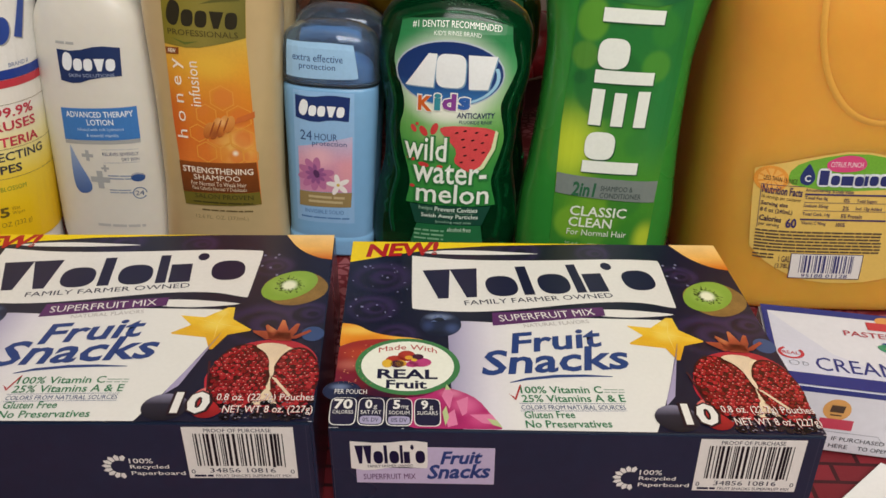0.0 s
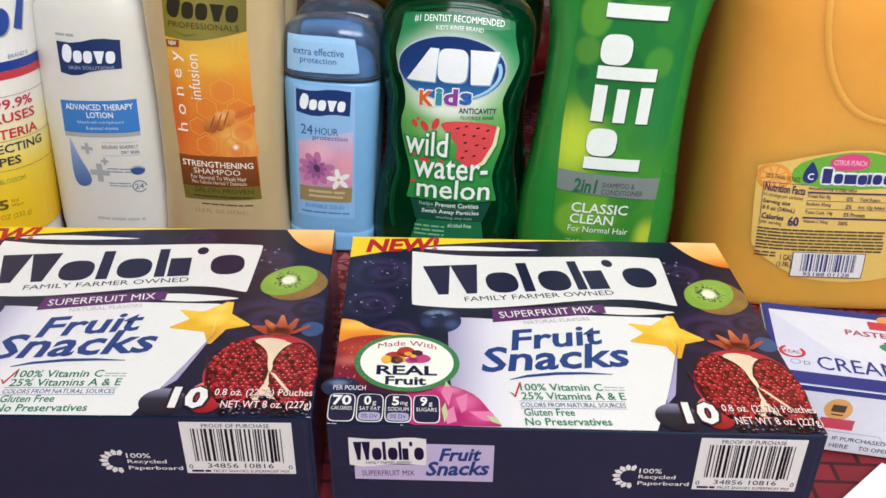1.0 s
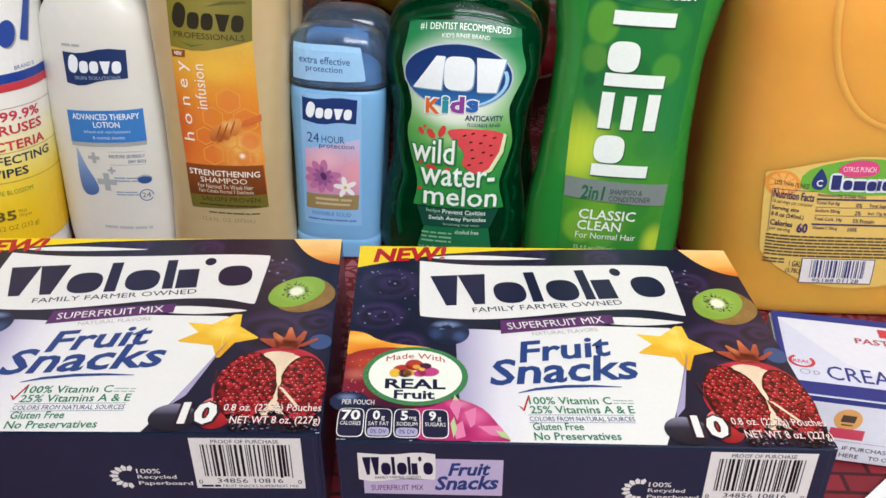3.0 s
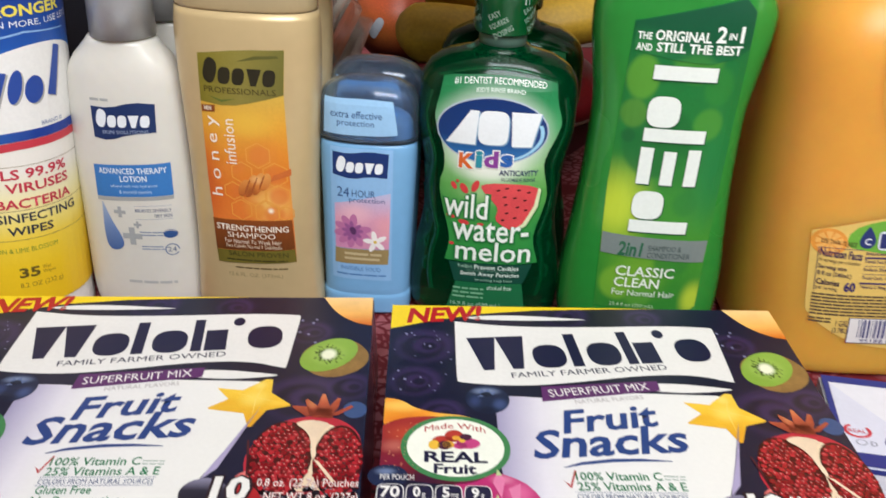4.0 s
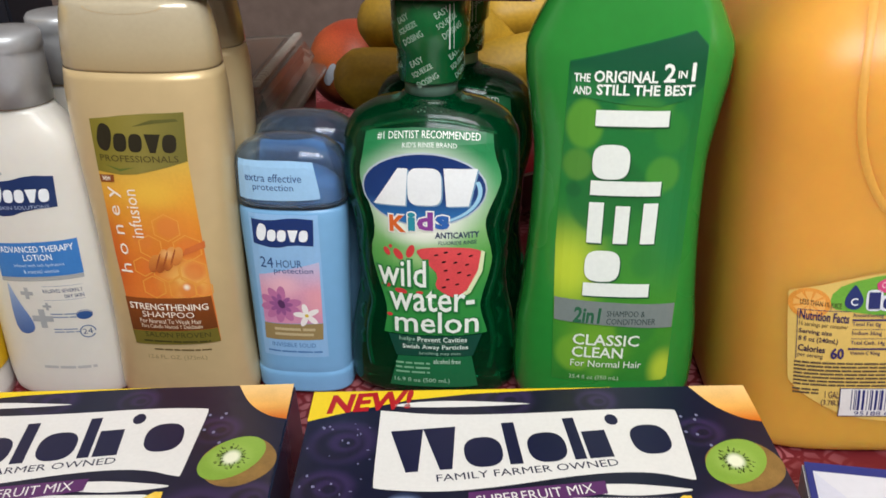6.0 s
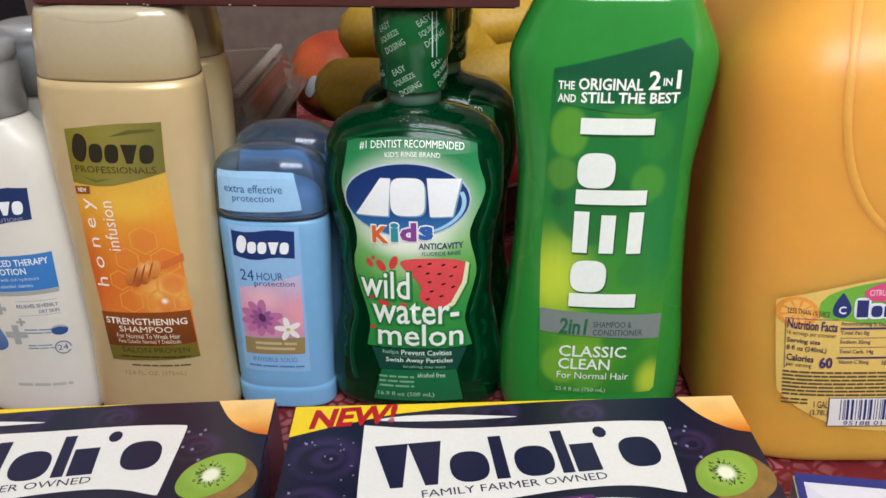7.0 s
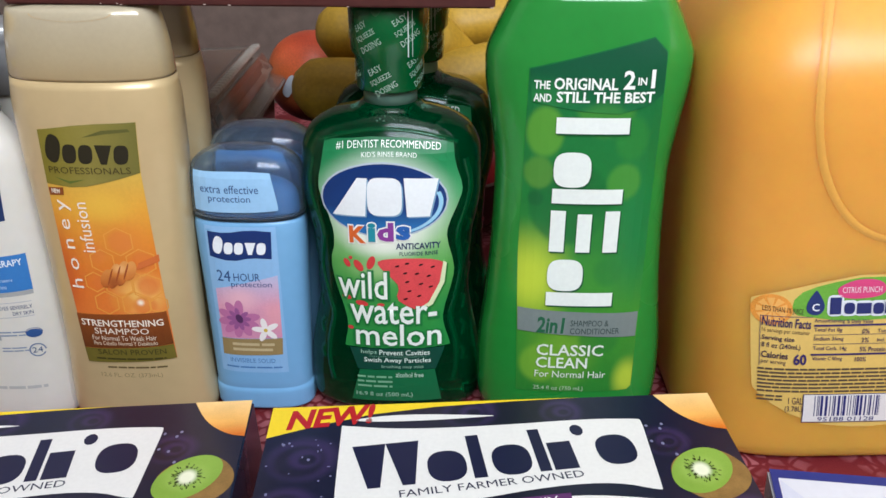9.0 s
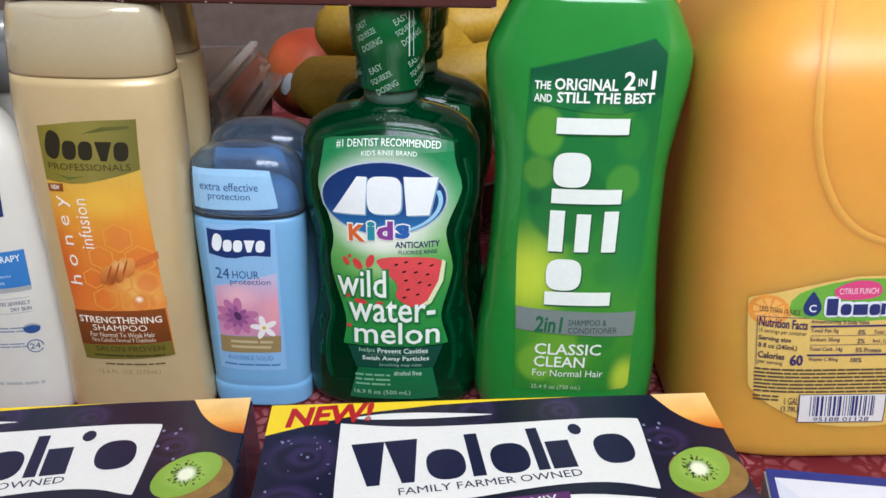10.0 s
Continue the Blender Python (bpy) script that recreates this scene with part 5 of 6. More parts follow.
for text, u0, v0, u1, v1 in (("wild", -28, 72, -0.6, 89), ("water-", -22.2, 57.4, 25, 71.6), ("melon", -19.6, 44.2, 27.4, 58.4)):
    text_mm(text, u0 - 0.6, v0 - 0.8, u1 + 0.8, v1 + 0.4, S, 6, "257a3c", lab, bold=0.06)
    text_mm(text, u0 + 0.8, v0 + 0.6, u1 - 0.8, v1 - 0.4, S, 8, "edf2ea", lab, bold=0.01)
text_mm("#1 DENTIST RECOMMENDED", -25, 152.6, 26, 156.4, S, 1, "f0f4ee", lab, bold=0.015, arc=0.0016)
text_mm("KID'S RINSE BRAND", -12.5, 149.8, 14.5, 152.2, S, 1, "eef4ee", lab, arc=0.0006)
foot = patch("lower_label", mm((-22.6, 42.4), (28.4, 42.8), (23.6, 29.6), (-18.5, 29.2)), S, O[1], ink("14493a"), mouthwash)
text_mm("helps", -16.6, 38.4, -8, 41.6, S, 2, "a9cdb4", foot)
text_mm("Prevent Cavities", -6.6, 38.6, 20.4, 41.8, S, 2, "e2efe4", foot, bold=0.01)
patches("rule", [rect((-12 + 1.2 * i) * K, 37.5 * K, (-11.4 + 1.2 * i) * K, 37.75 * K) for i in range(26)], S, O[2], ink("9fc4ac"), foot)
text_mm("Swish Away Particles", -15, 33.2, 21, 36.8, S, 2, "e2efe4", foot, bold=0.01)
text_mm("brushing may miss", -5.6, 30, 17, 32.2, S, 2, "9fc4ac", foot)
foot = patch("lower_label", mm((-17.6, 29), (23, 29.4), (26.6, 9), (-22.6, 8.6)), S, O[1], ink("1a6a40"), mouthwash)
text_mm("alcohol free", 2, 24.6, 17, 27.6, S, 2, "cfe6d4", foot)
bars(-19 * K, 17 * K, 0 * K, 26 * K, 3, S, O[2], ink("7fb48e"), foot, 4, 0.4, 3)
text_mm("16.9 fl oz (500 mL)", -20, 11, 11, 14.6, S, 2, "a9d0b4", foot)
RIM = mat("clear_green_rim", lin("128a4e"), rough=0.05, trans=0.8, ior=1.4, var=0.03, bump=0.0)


def moulded_line(name, pts, skin, r, material, parent):
    """A raised line moulded into a bottle's front."""
    bm = bmesh.new()
    rings = []
    for i, (u, v) in enumerate(pts):
        (ua, va), (ub, vb) = pts[max(i - 1, 0)], pts[min(i + 1, len(pts) - 1)]
        d = Vector((ub - ua, vb - va)).normalized()
        rings.append([bm.verts.new(skin(u - d.y * w, v + d.x * w, h)) for w, h in ((-r, -0.0003), (-r * 0.6, r * 0.42), (0, r * 0.6), (r * 0.6, r * 0.42), (r, -0.0003))])
    for p, q in zip(rings, rings[1:]):
        for k in range(4):
            bm.faces.new((p[k], q[k], q[k + 1], p[k + 1]))
    bmesh.ops.recalc_face_normals(bm, faces=bm.faces[:])
    return part(name, bm, material, parent, "", True)


for side in (-1, 1):
    pts = smooth_outline(mm((side * 36, 158), (side * 38, 146), (side * 41.4, 134), (side * 39, 122), (side * 34, 108), (side * 35.4, 96), (side * 37, 86), (side * 33, 68), (side * 30, 60), (side * 34, 46), (side * 35, 30), (side * 31, 14)), 2)
    moulded_line("moulded_rim", pts[2:-6], S, 0.0016, RIM, mouthwash)
    for k in range(6):
        v = 112 - 15 * k
        u = side * (40.5 if k < 3 else 38.5)
        moulded_line("grip_ridge", [P(u - side * 2.4, v + 4), P(u, v), P(u - side * 0.8, v - 5)], S, 0.0012, RIM, mouthwash)
moulded_line("moulded_rim", [P(-34 + 4 * i, 162.4 - 0.006 * (-34 + 4 * i) ** 2) for i in range(18)], S, 0.0011, RIM, mouthwash)
rnd = random.Random(12)
bm = bmesh.new()
for _ in range(420):
    a, w = rnd.uniform(math.pi, 2 * math.pi), rnd.uniform(0.0, 1.0)
    r = 0.0148 + 0.011 * w * (1 if rnd.random() < 0.5 else 0.5)
    place = Vector((r * math.cos(a), 0.72 * r * math.sin(a), 0.1705 - 0.0048 * ((r - 0.0148) / 0.011)))
    bmesh.ops.create_icosphere(bm, subdivisions=1, radius=rnd.uniform(0.0003, 0.0007), matrix=Matrix.Translation(place))
tagged(part("foam_bubble", bm, mat("foam", lin("5c8f78"), rough=0.15, trans=0.5, ior=1.3, bump=0.0), mouthwash, "", True), kind="stuff")
SC1, SC2 = skin_round(0.0168), skin_round(0.0192)
capob = [c for c in mouthwash.children if c.name.startswith("cap")][0]
for skin, vs, first in ((SC1, 0.1868, -0.042), (SC2, 0.2072, -0.049)):
    for k in range(5):
        for line, dv in (("EASY", 0.0050), ("SQUEEZE", 0.0), ("DOSING", -0.0050)):
            cu = first + 0.0195 * k + dv * -0.55
            w = 0.0036 if line == "EASY" else 0.0056
            cv = vs + dv * 0.86 + (0.0024 if k % 2 else -0.0012)
            words(line, cu - w, cv - 0.0015, cu + w, cv + 0.0015, skin, 0.0004, ink("9dbca8"), capob, rot=30)
patches("seal_strip", [rect(0.0104, 0.1965, 0.0110, 0.2175), rect(0.0128, 0.1965, 0.0131, 0.2175)], SC2, 0.0006, ink("c6d8cc"), capob)

# gold shampoo
S = SK_SH
lab = patch("label", mm((-23.6, 172), (24, 176), (22.5, 150), (23, 100), (24, 45), (-23.4, 43), (-25, 100), (-24.5, 144)), S, O[0],
            soft_print("honey_label", ((0, "de7a34"), (0.25, "dd7426"), (0.5, "dd8428"), (0.78, "e0a036"), (1, "d8b04a")), 0.07, 0.15,
                       ((-30, 96, 22, 44, "c9532a", 0.85, 0.95), (14, 84, 20, 18, "eebc62", 0.85, 0.9), (12, 116, 16, 12, "e2852e", 0.5, 0.8), (2, 134, 22, 12, "e9bd44", 0.6, 0.9),
                        (8, 115, 7.4, 7.2, "dc7c36", 0.6, 0.4), (17, 103, 7, 7, "dc7630", 0.6, 0.4), (18, 89, 7, 7, "d8682c", 0.6, 0.5), (4, 80, 7.4, 7, "e0852e", 0.6, 0.45), (15, 78, 7.6, 7, "da6c2c", 0.6, 0.45), (-4, 92, 7, 7, "da7230", 0.5, 0.5), (-6, 108, 7, 7, "dc7a34", 0.5, 0.5), (13, 80, 2.6, 2.6, "fdf0d8", 0.95, 0.95)), var=0.06), gold_shampoo)
crest = patch("olive_crest", smooth_outline(mm((-23.6, 172), (-23.6, 172), (0, 175.5), (24, 176), (24, 176), (22.4, 151), (22.4, 151), (8, 147), (-8, 143.4), (-24.4, 145), (-24.4, 145)), 1), S, O[2], ramped("olive_print", ((0, "7f7426"), (0.5, "8a7f3c"), (1, "6f6a32")), 0, -0.024, 0.024), lab)
patches("crest_wave", [mm((-2, 169), (8, 172.5), (20, 173), (21, 171.6), (10, 170.8))], S, O[3], ink("5c5a2a"), lab)
patches("crest_wave", [mm((-20, 149), (-12, 147), (-4, 148), (-12, 145.6))], S, O[3], ink("5f6a2c"), lab)
mark("SbbVb", -21 * K, 156 * K, 19 * K, 170 * K, S, O[4], ink("2a2618"), lab, rot=-1, slant=0.12, stroke=0.3)
text_mm("PROFESSIONALS", -21.5, 150.8, 18.5, 154.2, S, 4, "4a3f1c", lab)
tag = patch("brown_tab", mm((-24, 139), (-16.5, 139.6), (-16, 143.6), (-24.2, 143)), S, O[3], ink("8a4a20"), lab)
text_mm("NEW", -22.6, 140.2, -18, 142.6, S, 4, "eadfca", lab, bold=0.03)
upright("h o n e y", -18.8, 88, 137, 8.6, S, 3, "f3e6d6", lab)
upright("infusion", -9.6, 109, 136, 6.6, S, 3, "f3e6d6", lab)
comb = []
for cx, cy, r in ((6, 115, 8), (-4, 104, 7), (15, 103, 8), (16, 89, 8), (2, 91, 8), (-6, 80, 7), (9, 79, 8), (20, 78, 5), (-10, 92, 6)):
    comb += [[(x * K, y * K) for x, y in q] for q in hoop(cx, cy, r, r, 0.7, 30, 390, 6)]
patches("honeycomb_line", comb, S, O[2], ink("e49c42"), lab)
patches("dipper_handle", [mm((12, 99), (14, 103), (24, 107), (24, 103))], S, O[4], ink("cc6a30"), lab)
patches("dipper_head", [oval((-3.4 + 4.2 * i) * K, (94.4 + 1.5 * i) * K, 2.9 * K, (5.6, 7.6, 7.6, 5.8)[i] * K, 20, -22) for i in range(4)], S, O[5], soft_print("dipper_print", ((0, "b2561f"), (0.5, "cf7c34"), (1, "e09a4e")), 0.088, 0.104, ((2, 92, 5, 6, "94481c", 0.7, 0.9), (6, 100, 5, 4, "f0b878", 0.7, 0.9))), lab)
patches("dipper_gleam", [oval((-1.3 + 4.2 * i) * K, (95.4 + 1.5 * i) * K, 0.45 * K, 5.4 * K, 10, -22) for i in range(3)], S, O[6], ink("9c4a1e"), lab)
foot = patch("brown_panel", mm((-24.4, 72.6), (22.8, 74), (23.6, 54), (-24, 52)), S, O[3], ramped("brown_print", ((0, "6a3a1c"), (1, "8a481e")), 2, 0.052, 0.074), lab)
text_mm("STRENGTHENING", -22.5, 65.8, 20.6, 69.8, S, 4, "efe4d4", lab, bold=0.015)
text_mm("SHAMPOO", -16, 61.2, 12.7, 64.8, S, 4, "efe4d4", lab, bold=0.03)
text_mm("For Normal To Weak Hair", -18, 57.4, 16, 60.2, S, 4, "e6d6c0", lab)
text_mm("Para Cabello Normal Y Debilitado", -17.6, 54.4, 16, 56.8, S, 4, "e0cdb2", lab)
patch("olive_panel", mm((-24, 51.8), (23.6, 53.8), (24, 45.2), (-23.4, 43.2)), S, O[3], ink("6f6428"), lab)
text_mm("SALON PROVEN", -16.5, 48.6, 19.5, 51.8, S, 4, "3f3a1a", lab)
bars(-18 * K, 45 * K, 19 * K, 47 * K, 1, S, O[4], ink("3f3a1a"), lab, 8, 0.5, 5)
bars(-13 * K, 39.4 * K, 20 * K, 41.4 * K, 1, S, O[0], ink("6a5836"), gold_shampoo, 9, 0.5, 6)
text_mm("12.6 FL. OZ. (373mL)", -17.5, 33.4, 15.5, 36.8, S, 0, "a08a62", gold_shampoo)
A2, B2 = bottle_body([(194.8, 39.4, 19.4), (204, 38.9, 18.8), (214, 37.8, 18), (223, 36.2, 16.8), (226.8, 34.8, 15.4), (227.8, 33, 14), (228, 28, 12)], 2.5)
patches("cap_lip", [[(x * K, y * K) for x, y in q] for q in hoop(0, 225, 19, 3.2, 0.7, 180, 360, 12)], skin_of(A2, B2, 2.5), 0.0003, ink("b59c74"), gold_shampoo)

# deodorant
S = SK_DC
lab = patch("cap_label", smooth_outline(mm((-24.5, 143), (-24.5, 143), (0, 144), (14.6, 143), (15.4, 142.6), (18.4, 124), (17.6, 122.6), (-25, 121.8), (-25.2, 122)), 1), S, O[0], ink("9cc6ea", 0.25), deodorant)
text_mm("extra effective", -20.8, 132.4, 9.2, 136.8, S, 1, "2a4a80", lab)
text_mm("protection", -16.8, 126.6, 4.8, 131.2, S, 1, "2a4a80", lab)
S = SK_DE
patch("clear_label", mm((-19.5, 114), (17.8, 114), (18.2, 26), (-18.8, 26)), S, 0.00012, ink("8fbae4", 0.3), deodorant)
logo = patch("logo_panel", smooth_outline(mm((-18, 111), (-18, 111), (-8, 110.5), (4, 112.6), (15.4, 111.4), (15.4, 111.4), (14.6, 96), (14.6, 96), (4, 96.8), (-6, 94.4), (-18, 96.6), (-18, 96.6)), 1), S, O[0], ink("17326e"), deodorant)
mark("SbbVb", -15.6 * K, 98.6 * K, 12.2 * K, 108.6 * K, S, O[1], ink("eef2f6"), logo, slant=0.12, stroke=0.3)
text_mm("24", -15.4, 82.6, -8, 89, S, 0, "2a4a80", deodorant)
text_mm("HOUR", -6.4, 83, 7.6, 87.6, S, 0, "2a4a80", deodorant)
text_mm("protection", -8, 78.6, 13.4, 82.6, S, 1, "2a4a80", deodorant)
art = patch("flower_panel", mm((-17, 77.6), (16.8, 86.4), (16.4, 48.4), (-16.6, 47.6)), S, O[0], soft_print("pink_print", ((0, "d492b0"), (0.5, "dfa0b8"), (1, "b4bcdc")), 0.048, 0.088, ((-6, 72, 14, 10, "ecb8c4", 0.8, 0.9), (12, 62, 10, 14, "e7a0a8", 0.7, 0.9), (-14, 54, 12, 9, "c884b4", 0.7, 0.9)), var=0.1, scale=120), deodorant)
patches("violet_petal", [oval((-6 + 6.6 * math.cos(a)) * K, (60 + 6.4 * math.sin(a)) * K, 5.2 * K, 2.5 * K, 16, math.degrees(a)) for a in [1.5 + i * 0.62 for i in range(9)]], S, O[1], ink("bf74a2"), art)
patches("violet_petal", [oval((-6 + 4.0 * math.cos(a)) * K, (60 + 4.2 * math.sin(a)) * K, 2.8 * K, 1.3 * K, 12, math.degrees(a)) for a in [1.7 + i * 0.66 for i in range(9)]], S, O[2], ink("9a5a92"), art)
patches("flower_heart", [oval(-5.6 * K, 60.4 * K, 1.9 * K, 2.8 * K, 14, 20)], S, O[3], ink("5a3560"), art)
patches("white_petal", [oval((8 + 3.8 * math.cos(a)) * K, (53.5 + 3.8 * math.sin(a)) * K, 3.8 * K, 1.7 * K, 14, math.degrees(a)) for a in [0.5 + i * 1.257 for i in range(5)]], S, O[2], ink("f3ecea"), art)
patches("flower_heart", [oval(8 * K, 53.5 * K, 1.1 * K, 1.1 * K, 10)], S, O[3], ink("d8b84a"), art)
strip = patch("gold_strip", mm((-16.8, 47.4), (16.6, 48.2), (16, 37.8), (-17, 37)), S, O[1], ink("9a8458"), deodorant)
bars(-11 * K, 39.4 * K, 12 * K, 46 * K, 2, S, O[2], ink("c6b48c"), strip, 11, 0.5, 1.4)
text_mm("INVISIBLE SOLID", -13.4, 32.4, 11.6, 35.2, S, 0, "4a7ab4", deodorant)
bars(-16 * K, 28.4 * K, 15 * K, 30.4 * K, 1, S, O[0], ink("4a7ab4"), deodorant, 12, 0.5, 4)

# lotion
S = SK_LO
logo = patch("logo_panel", smooth_outline(mm((-17, 138.4), (-17, 138.4), (-6, 138), (8, 142), (20, 141), (20, 141), (19.4, 124), (19.4, 124), (4, 122.5), (-8, 118), (-17, 119.6), (-17, 119.6)), 1), S, O[0], ink("1d3260"), lotion)
mark("SbbVb", -14.4 * K, 126.6 * K, 16.6 * K, 137.4 * K, S, O[1], ink("e6eaee"), logo, rot=2, slant=0.12, stroke=0.3)
text_mm("SKIN SOLUTIONS", -11.6, 122.8, 15.4, 124.9, S, 1, "9fabc4", logo, rot=3)
bars(-17 * K, 141.4 * K, -6 * K, 143.6 * K, 1, S, O[0], ink("a9aaa8"), lotion, 14, 0.7, 1.2)
bar = patch("blue_panel", mm((-20.5, 102), (25, 105), (25, 84), (-21, 81.4)), S, O[0], ink("3a78bd"), lotion)
text_mm("ADVANCED THERAPY", -17.6, 97.6, 22.8, 101.4, S, 1, "e8eef2", bar, rot=3, bold=0.01)
text_mm("LOTION", -5, 92.6, 11, 96.4, S, 1, "e8eef2", bar, rot=3, bold=0.01)
text_mm("Infused with rich hydrators", -11.4, 88.4, 16.6, 90.8, S, 1, "c4d8ee", bar, rot=3)
text_mm("& essential vitamins", -6.4, 85, 13, 87.2, S, 1, "c4d8ee", bar, rot=3)
patch("grey_strip", mm((-21, 81.2), (25, 83.8), (24.8, 81.4), (-21, 78.8)), S, O[0], ink("a4a6a6"), lotion)
patch("blue_drop", smooth_outline(mm((-18.6, 78), (-18, 78), (-14, 66), (-8, 54), (-8, 48), (-13, 45), (-18, 46), (-20, 54)), 2), S, O[0], ramped("drop_print", ((0, "44629c"), (0.5, "6f8abc"), (1, "9fb0cc")), 2, 0.045, 0.078), lotion)
cross = []
for cx, cy, r in ((-8, 72, 3.6), (2, 64, 2.4), (-2, 56, 6)):
    cross += [rect((cx - r) * K, (cy - r * 0.3) * K, (cx + r) * K, (cy + r * 0.3) * K), rect((cx - r * 0.3) * K, (cy - r) * K, (cx + r * 0.3) * K, (cy + r) * K)]
patches("grey_cross", cross, S, O[1], ink("a6a8aa"), lotion)
text_mm("RELIEVES SEVERELY", 1.6, 72.8, 23, 75, S, 0, "3f5078", lotion, rot=2)
text_mm("DRY SKIN", 13, 69.4, 23, 71.6, S, 0, "3f5078", lotion, rot=2)
patches("rule", [mm((1.4, 76.4), (23.2, 77.2), (23.2, 77.4), (1.4, 76.6)), mm((1.4, 67.6), (23.2, 68.4), (23.2, 68.6), (1.4, 67.8))], S, O[0], ink("8a96b0"), lotion)
bars(3 * K, 56 * K, 17 * K, 60 * K, 2, S, O[0], ink("8492ac"), lotion, 17, 0.4, 2)
bars(3 * K, 46.4 * K, 17 * K, 50 * K, 2, S, O[0], ink("8492ac"), lotion, 18, 0.4, 2)
patches("water_symbol", [oval(21 * K, 57.6 * K, 4 * K, 2.6 * K, 16)] + [[(x * K, y * K) for x, y in q] for q in hoop(21, 58, 4.2, 3, 0.4, 0, 180, 10)], S, O[0], ink("34548c"), lotion)
patches("ring_symbol", [[(x * K, y * K) for x, y in q] for q in hoop(21, 47, 4.2, 4.2, 0.7, 0, 330, 16)], S, O[0], ink("6a7c9c"), lotion)
text_mm("24", 18.4, 45.4, 23.4, 48.8, S, 0, "4a5c80", lotion)
bars(-8 * K, 22 * K, 22 * K, 25 * K, 1, S, O[0], ink("b6b6b4"), lotion, 19, 0.6, 4)

# wipes canister
S = SK_WI


def ring_band(v0, v1, dip=0.0):
    """A band of the wrap-round label; dip lowers its left end."""
    us = [-95 + 10 * i for i in range(18)]
    low = [dip * min(1.0, max(0.0, (12 - u) / 36)) ** 2 for u in us]
    return mm(*[(u, v0 - d) for u, d in zip(us, low)], *[(u, v1 - d) for u, d in list(zip(us, low))[::-1]])


def wipe_text(text, u0, u1, v, h, colour, parent, **kw):
    text_mm(text, u0, v - h / 2, u1, v + h / 2, S, 3, colour, parent, **kw)


def wipes_patch(name, pts, layer, material, parent):
    return patch(name, pts, S, O[layer], material, parent, "", 0.006)


lab = wipes_patch("label", ring_band(24, 210), 0, ramped("lemon_label", ((0, "efc21e"), (0.14, "f0c826"), (0.24, "f0d040"), (0.3, "f0dc78"), (0.38, "efe6b4"), (0.47, "ece8e0"), (1, "ece8e2")), 2, 0.024, 0.21, 0.03), wipes)
wipes_patch("blue_band", ring_band(172, 209.6), 1, ramped("blue_print", ((0, "2f7fd0"), (0.3, "1f54aa"), (1, "1a3c8c")), 2, 0.17, 0.209), lab)
wipes_patch("white_wave", smooth_outline(mm((-66, 132), (-66, 166), (-30, 168), (-10, 172.6), (2, 178), (18, 182), (36, 182), (52, 177), (62, 170), (62, 132)), 2), 2, ink("ecebe8"), lab)
patches("blue_streak", [mm((-8, 184), (18, 188.4), (48, 186.4), (48, 186.9), (18, 189.4), (-8, 185.2))], S, O[2], ink("8fb6e2"), lab)
wipes_patch("blue_stripe", ring_band(129.5, 135, 5), 3, ramped("blue_stripe_print", ((0, "2f86cc"), (0.5, "2a68b4"), (1, "1f3f94")), 0, -0.03, 0.036), lab)
wipes_patch("red_stripe", ring_band(124.6, 129.3, 6), 3, ink("c43a48"), lab)
wipe_text("STRONGER", -10, 45, 200.5, 6.2, "efdf5c", lab, bold=0.03)
wipe_text("CLEAN MORE, USE LESS", -11, 55, 193.2, 3.9, "e8ecf2", lab, bold=0.015)
wipe_text("BRAND II", 21.4, 35.4, 137.4, 2.4, "5a6c9c", lab)
mk = [mm((-33, 146), (-28, 146), (-19, 172), (-24, 173)), mm((-33, 142), (-15, 145), (-15, 149), (-33, 146)), mm((-14, 170), (-9, 171), (-4, 156), (-8, 152)), mm((-12, 131), (-7, 130), (6, 168), (1, 169)), oval(9.4 * K, 160 * K, 3.6 * K, 9.6 * K, 18, -14), oval(19.6 * K, 157.4 * K, 5.4 * K, 7.8 * K, 18, -12), mm((27.4, 153), (33, 151), (40.4, 178), (35.6, 179.4))]
patches("brand_mark", [[(x + 0.9 * K, y - 0.9 * K) for x, y in b] for b in mk], S, O[4], ink("a8a8a4"), lab, "", 0.004)
patches("brand_mark", mk, S, O[5], ink("2a4a9c"), lab, "", 0.004)
for text, u0, u1, v, h in (("KILLS 99.9%", -19.4, 34, 110, 6.2), ("OF VIRUSES", -19, 34.6, 101.8, 6), ("& BACTERIA", -18.4, 35, 92, 6)):
    wipe_text(text, u0, u1, v, h, "c2364a", lab, bold=0.02)
wipe_text("DISINFECTING", -18.6, 37.6, 83, 5.6, "333844", lab, bold=0.015)
wipe_text("WIPES", -5.2, 20.4, 75, 5.4, "333844", lab, bold=0.02)
wipe_text("LEMON & LIME BLOSSOM", -19, 21.4, 62.6, 3, "8a9a3a", lab)
wipe_text("35", -2.4, 9, 47.4, 6.6, "6a5a26", lab, bold=0.03)
wipe_text("8.2 OZ (232 g)", -2.8, 22, 38.6, 4.2, "a8882a", lab)
wipe_text("Wet", 10.4, 15.4, 49.2, 2.6, "a8882a", lab)
wipe_text("Wipes", 10.4, 18, 45.8, 2.8, "a8882a", lab)
for v in (114.6, 87.6, 69):
    wipes_patch("rule", ring_band(v, v + 0.3), 3, ink("8a7a5a"), lab)
for k in (1, 2):
    bars(-36 * K, (26 + 18 * k) * K, -24 * K, (32 + 20 * k) * K, 3, S, O[3], ink("c89a22"), lab, 22 + k, 0.4, 2)

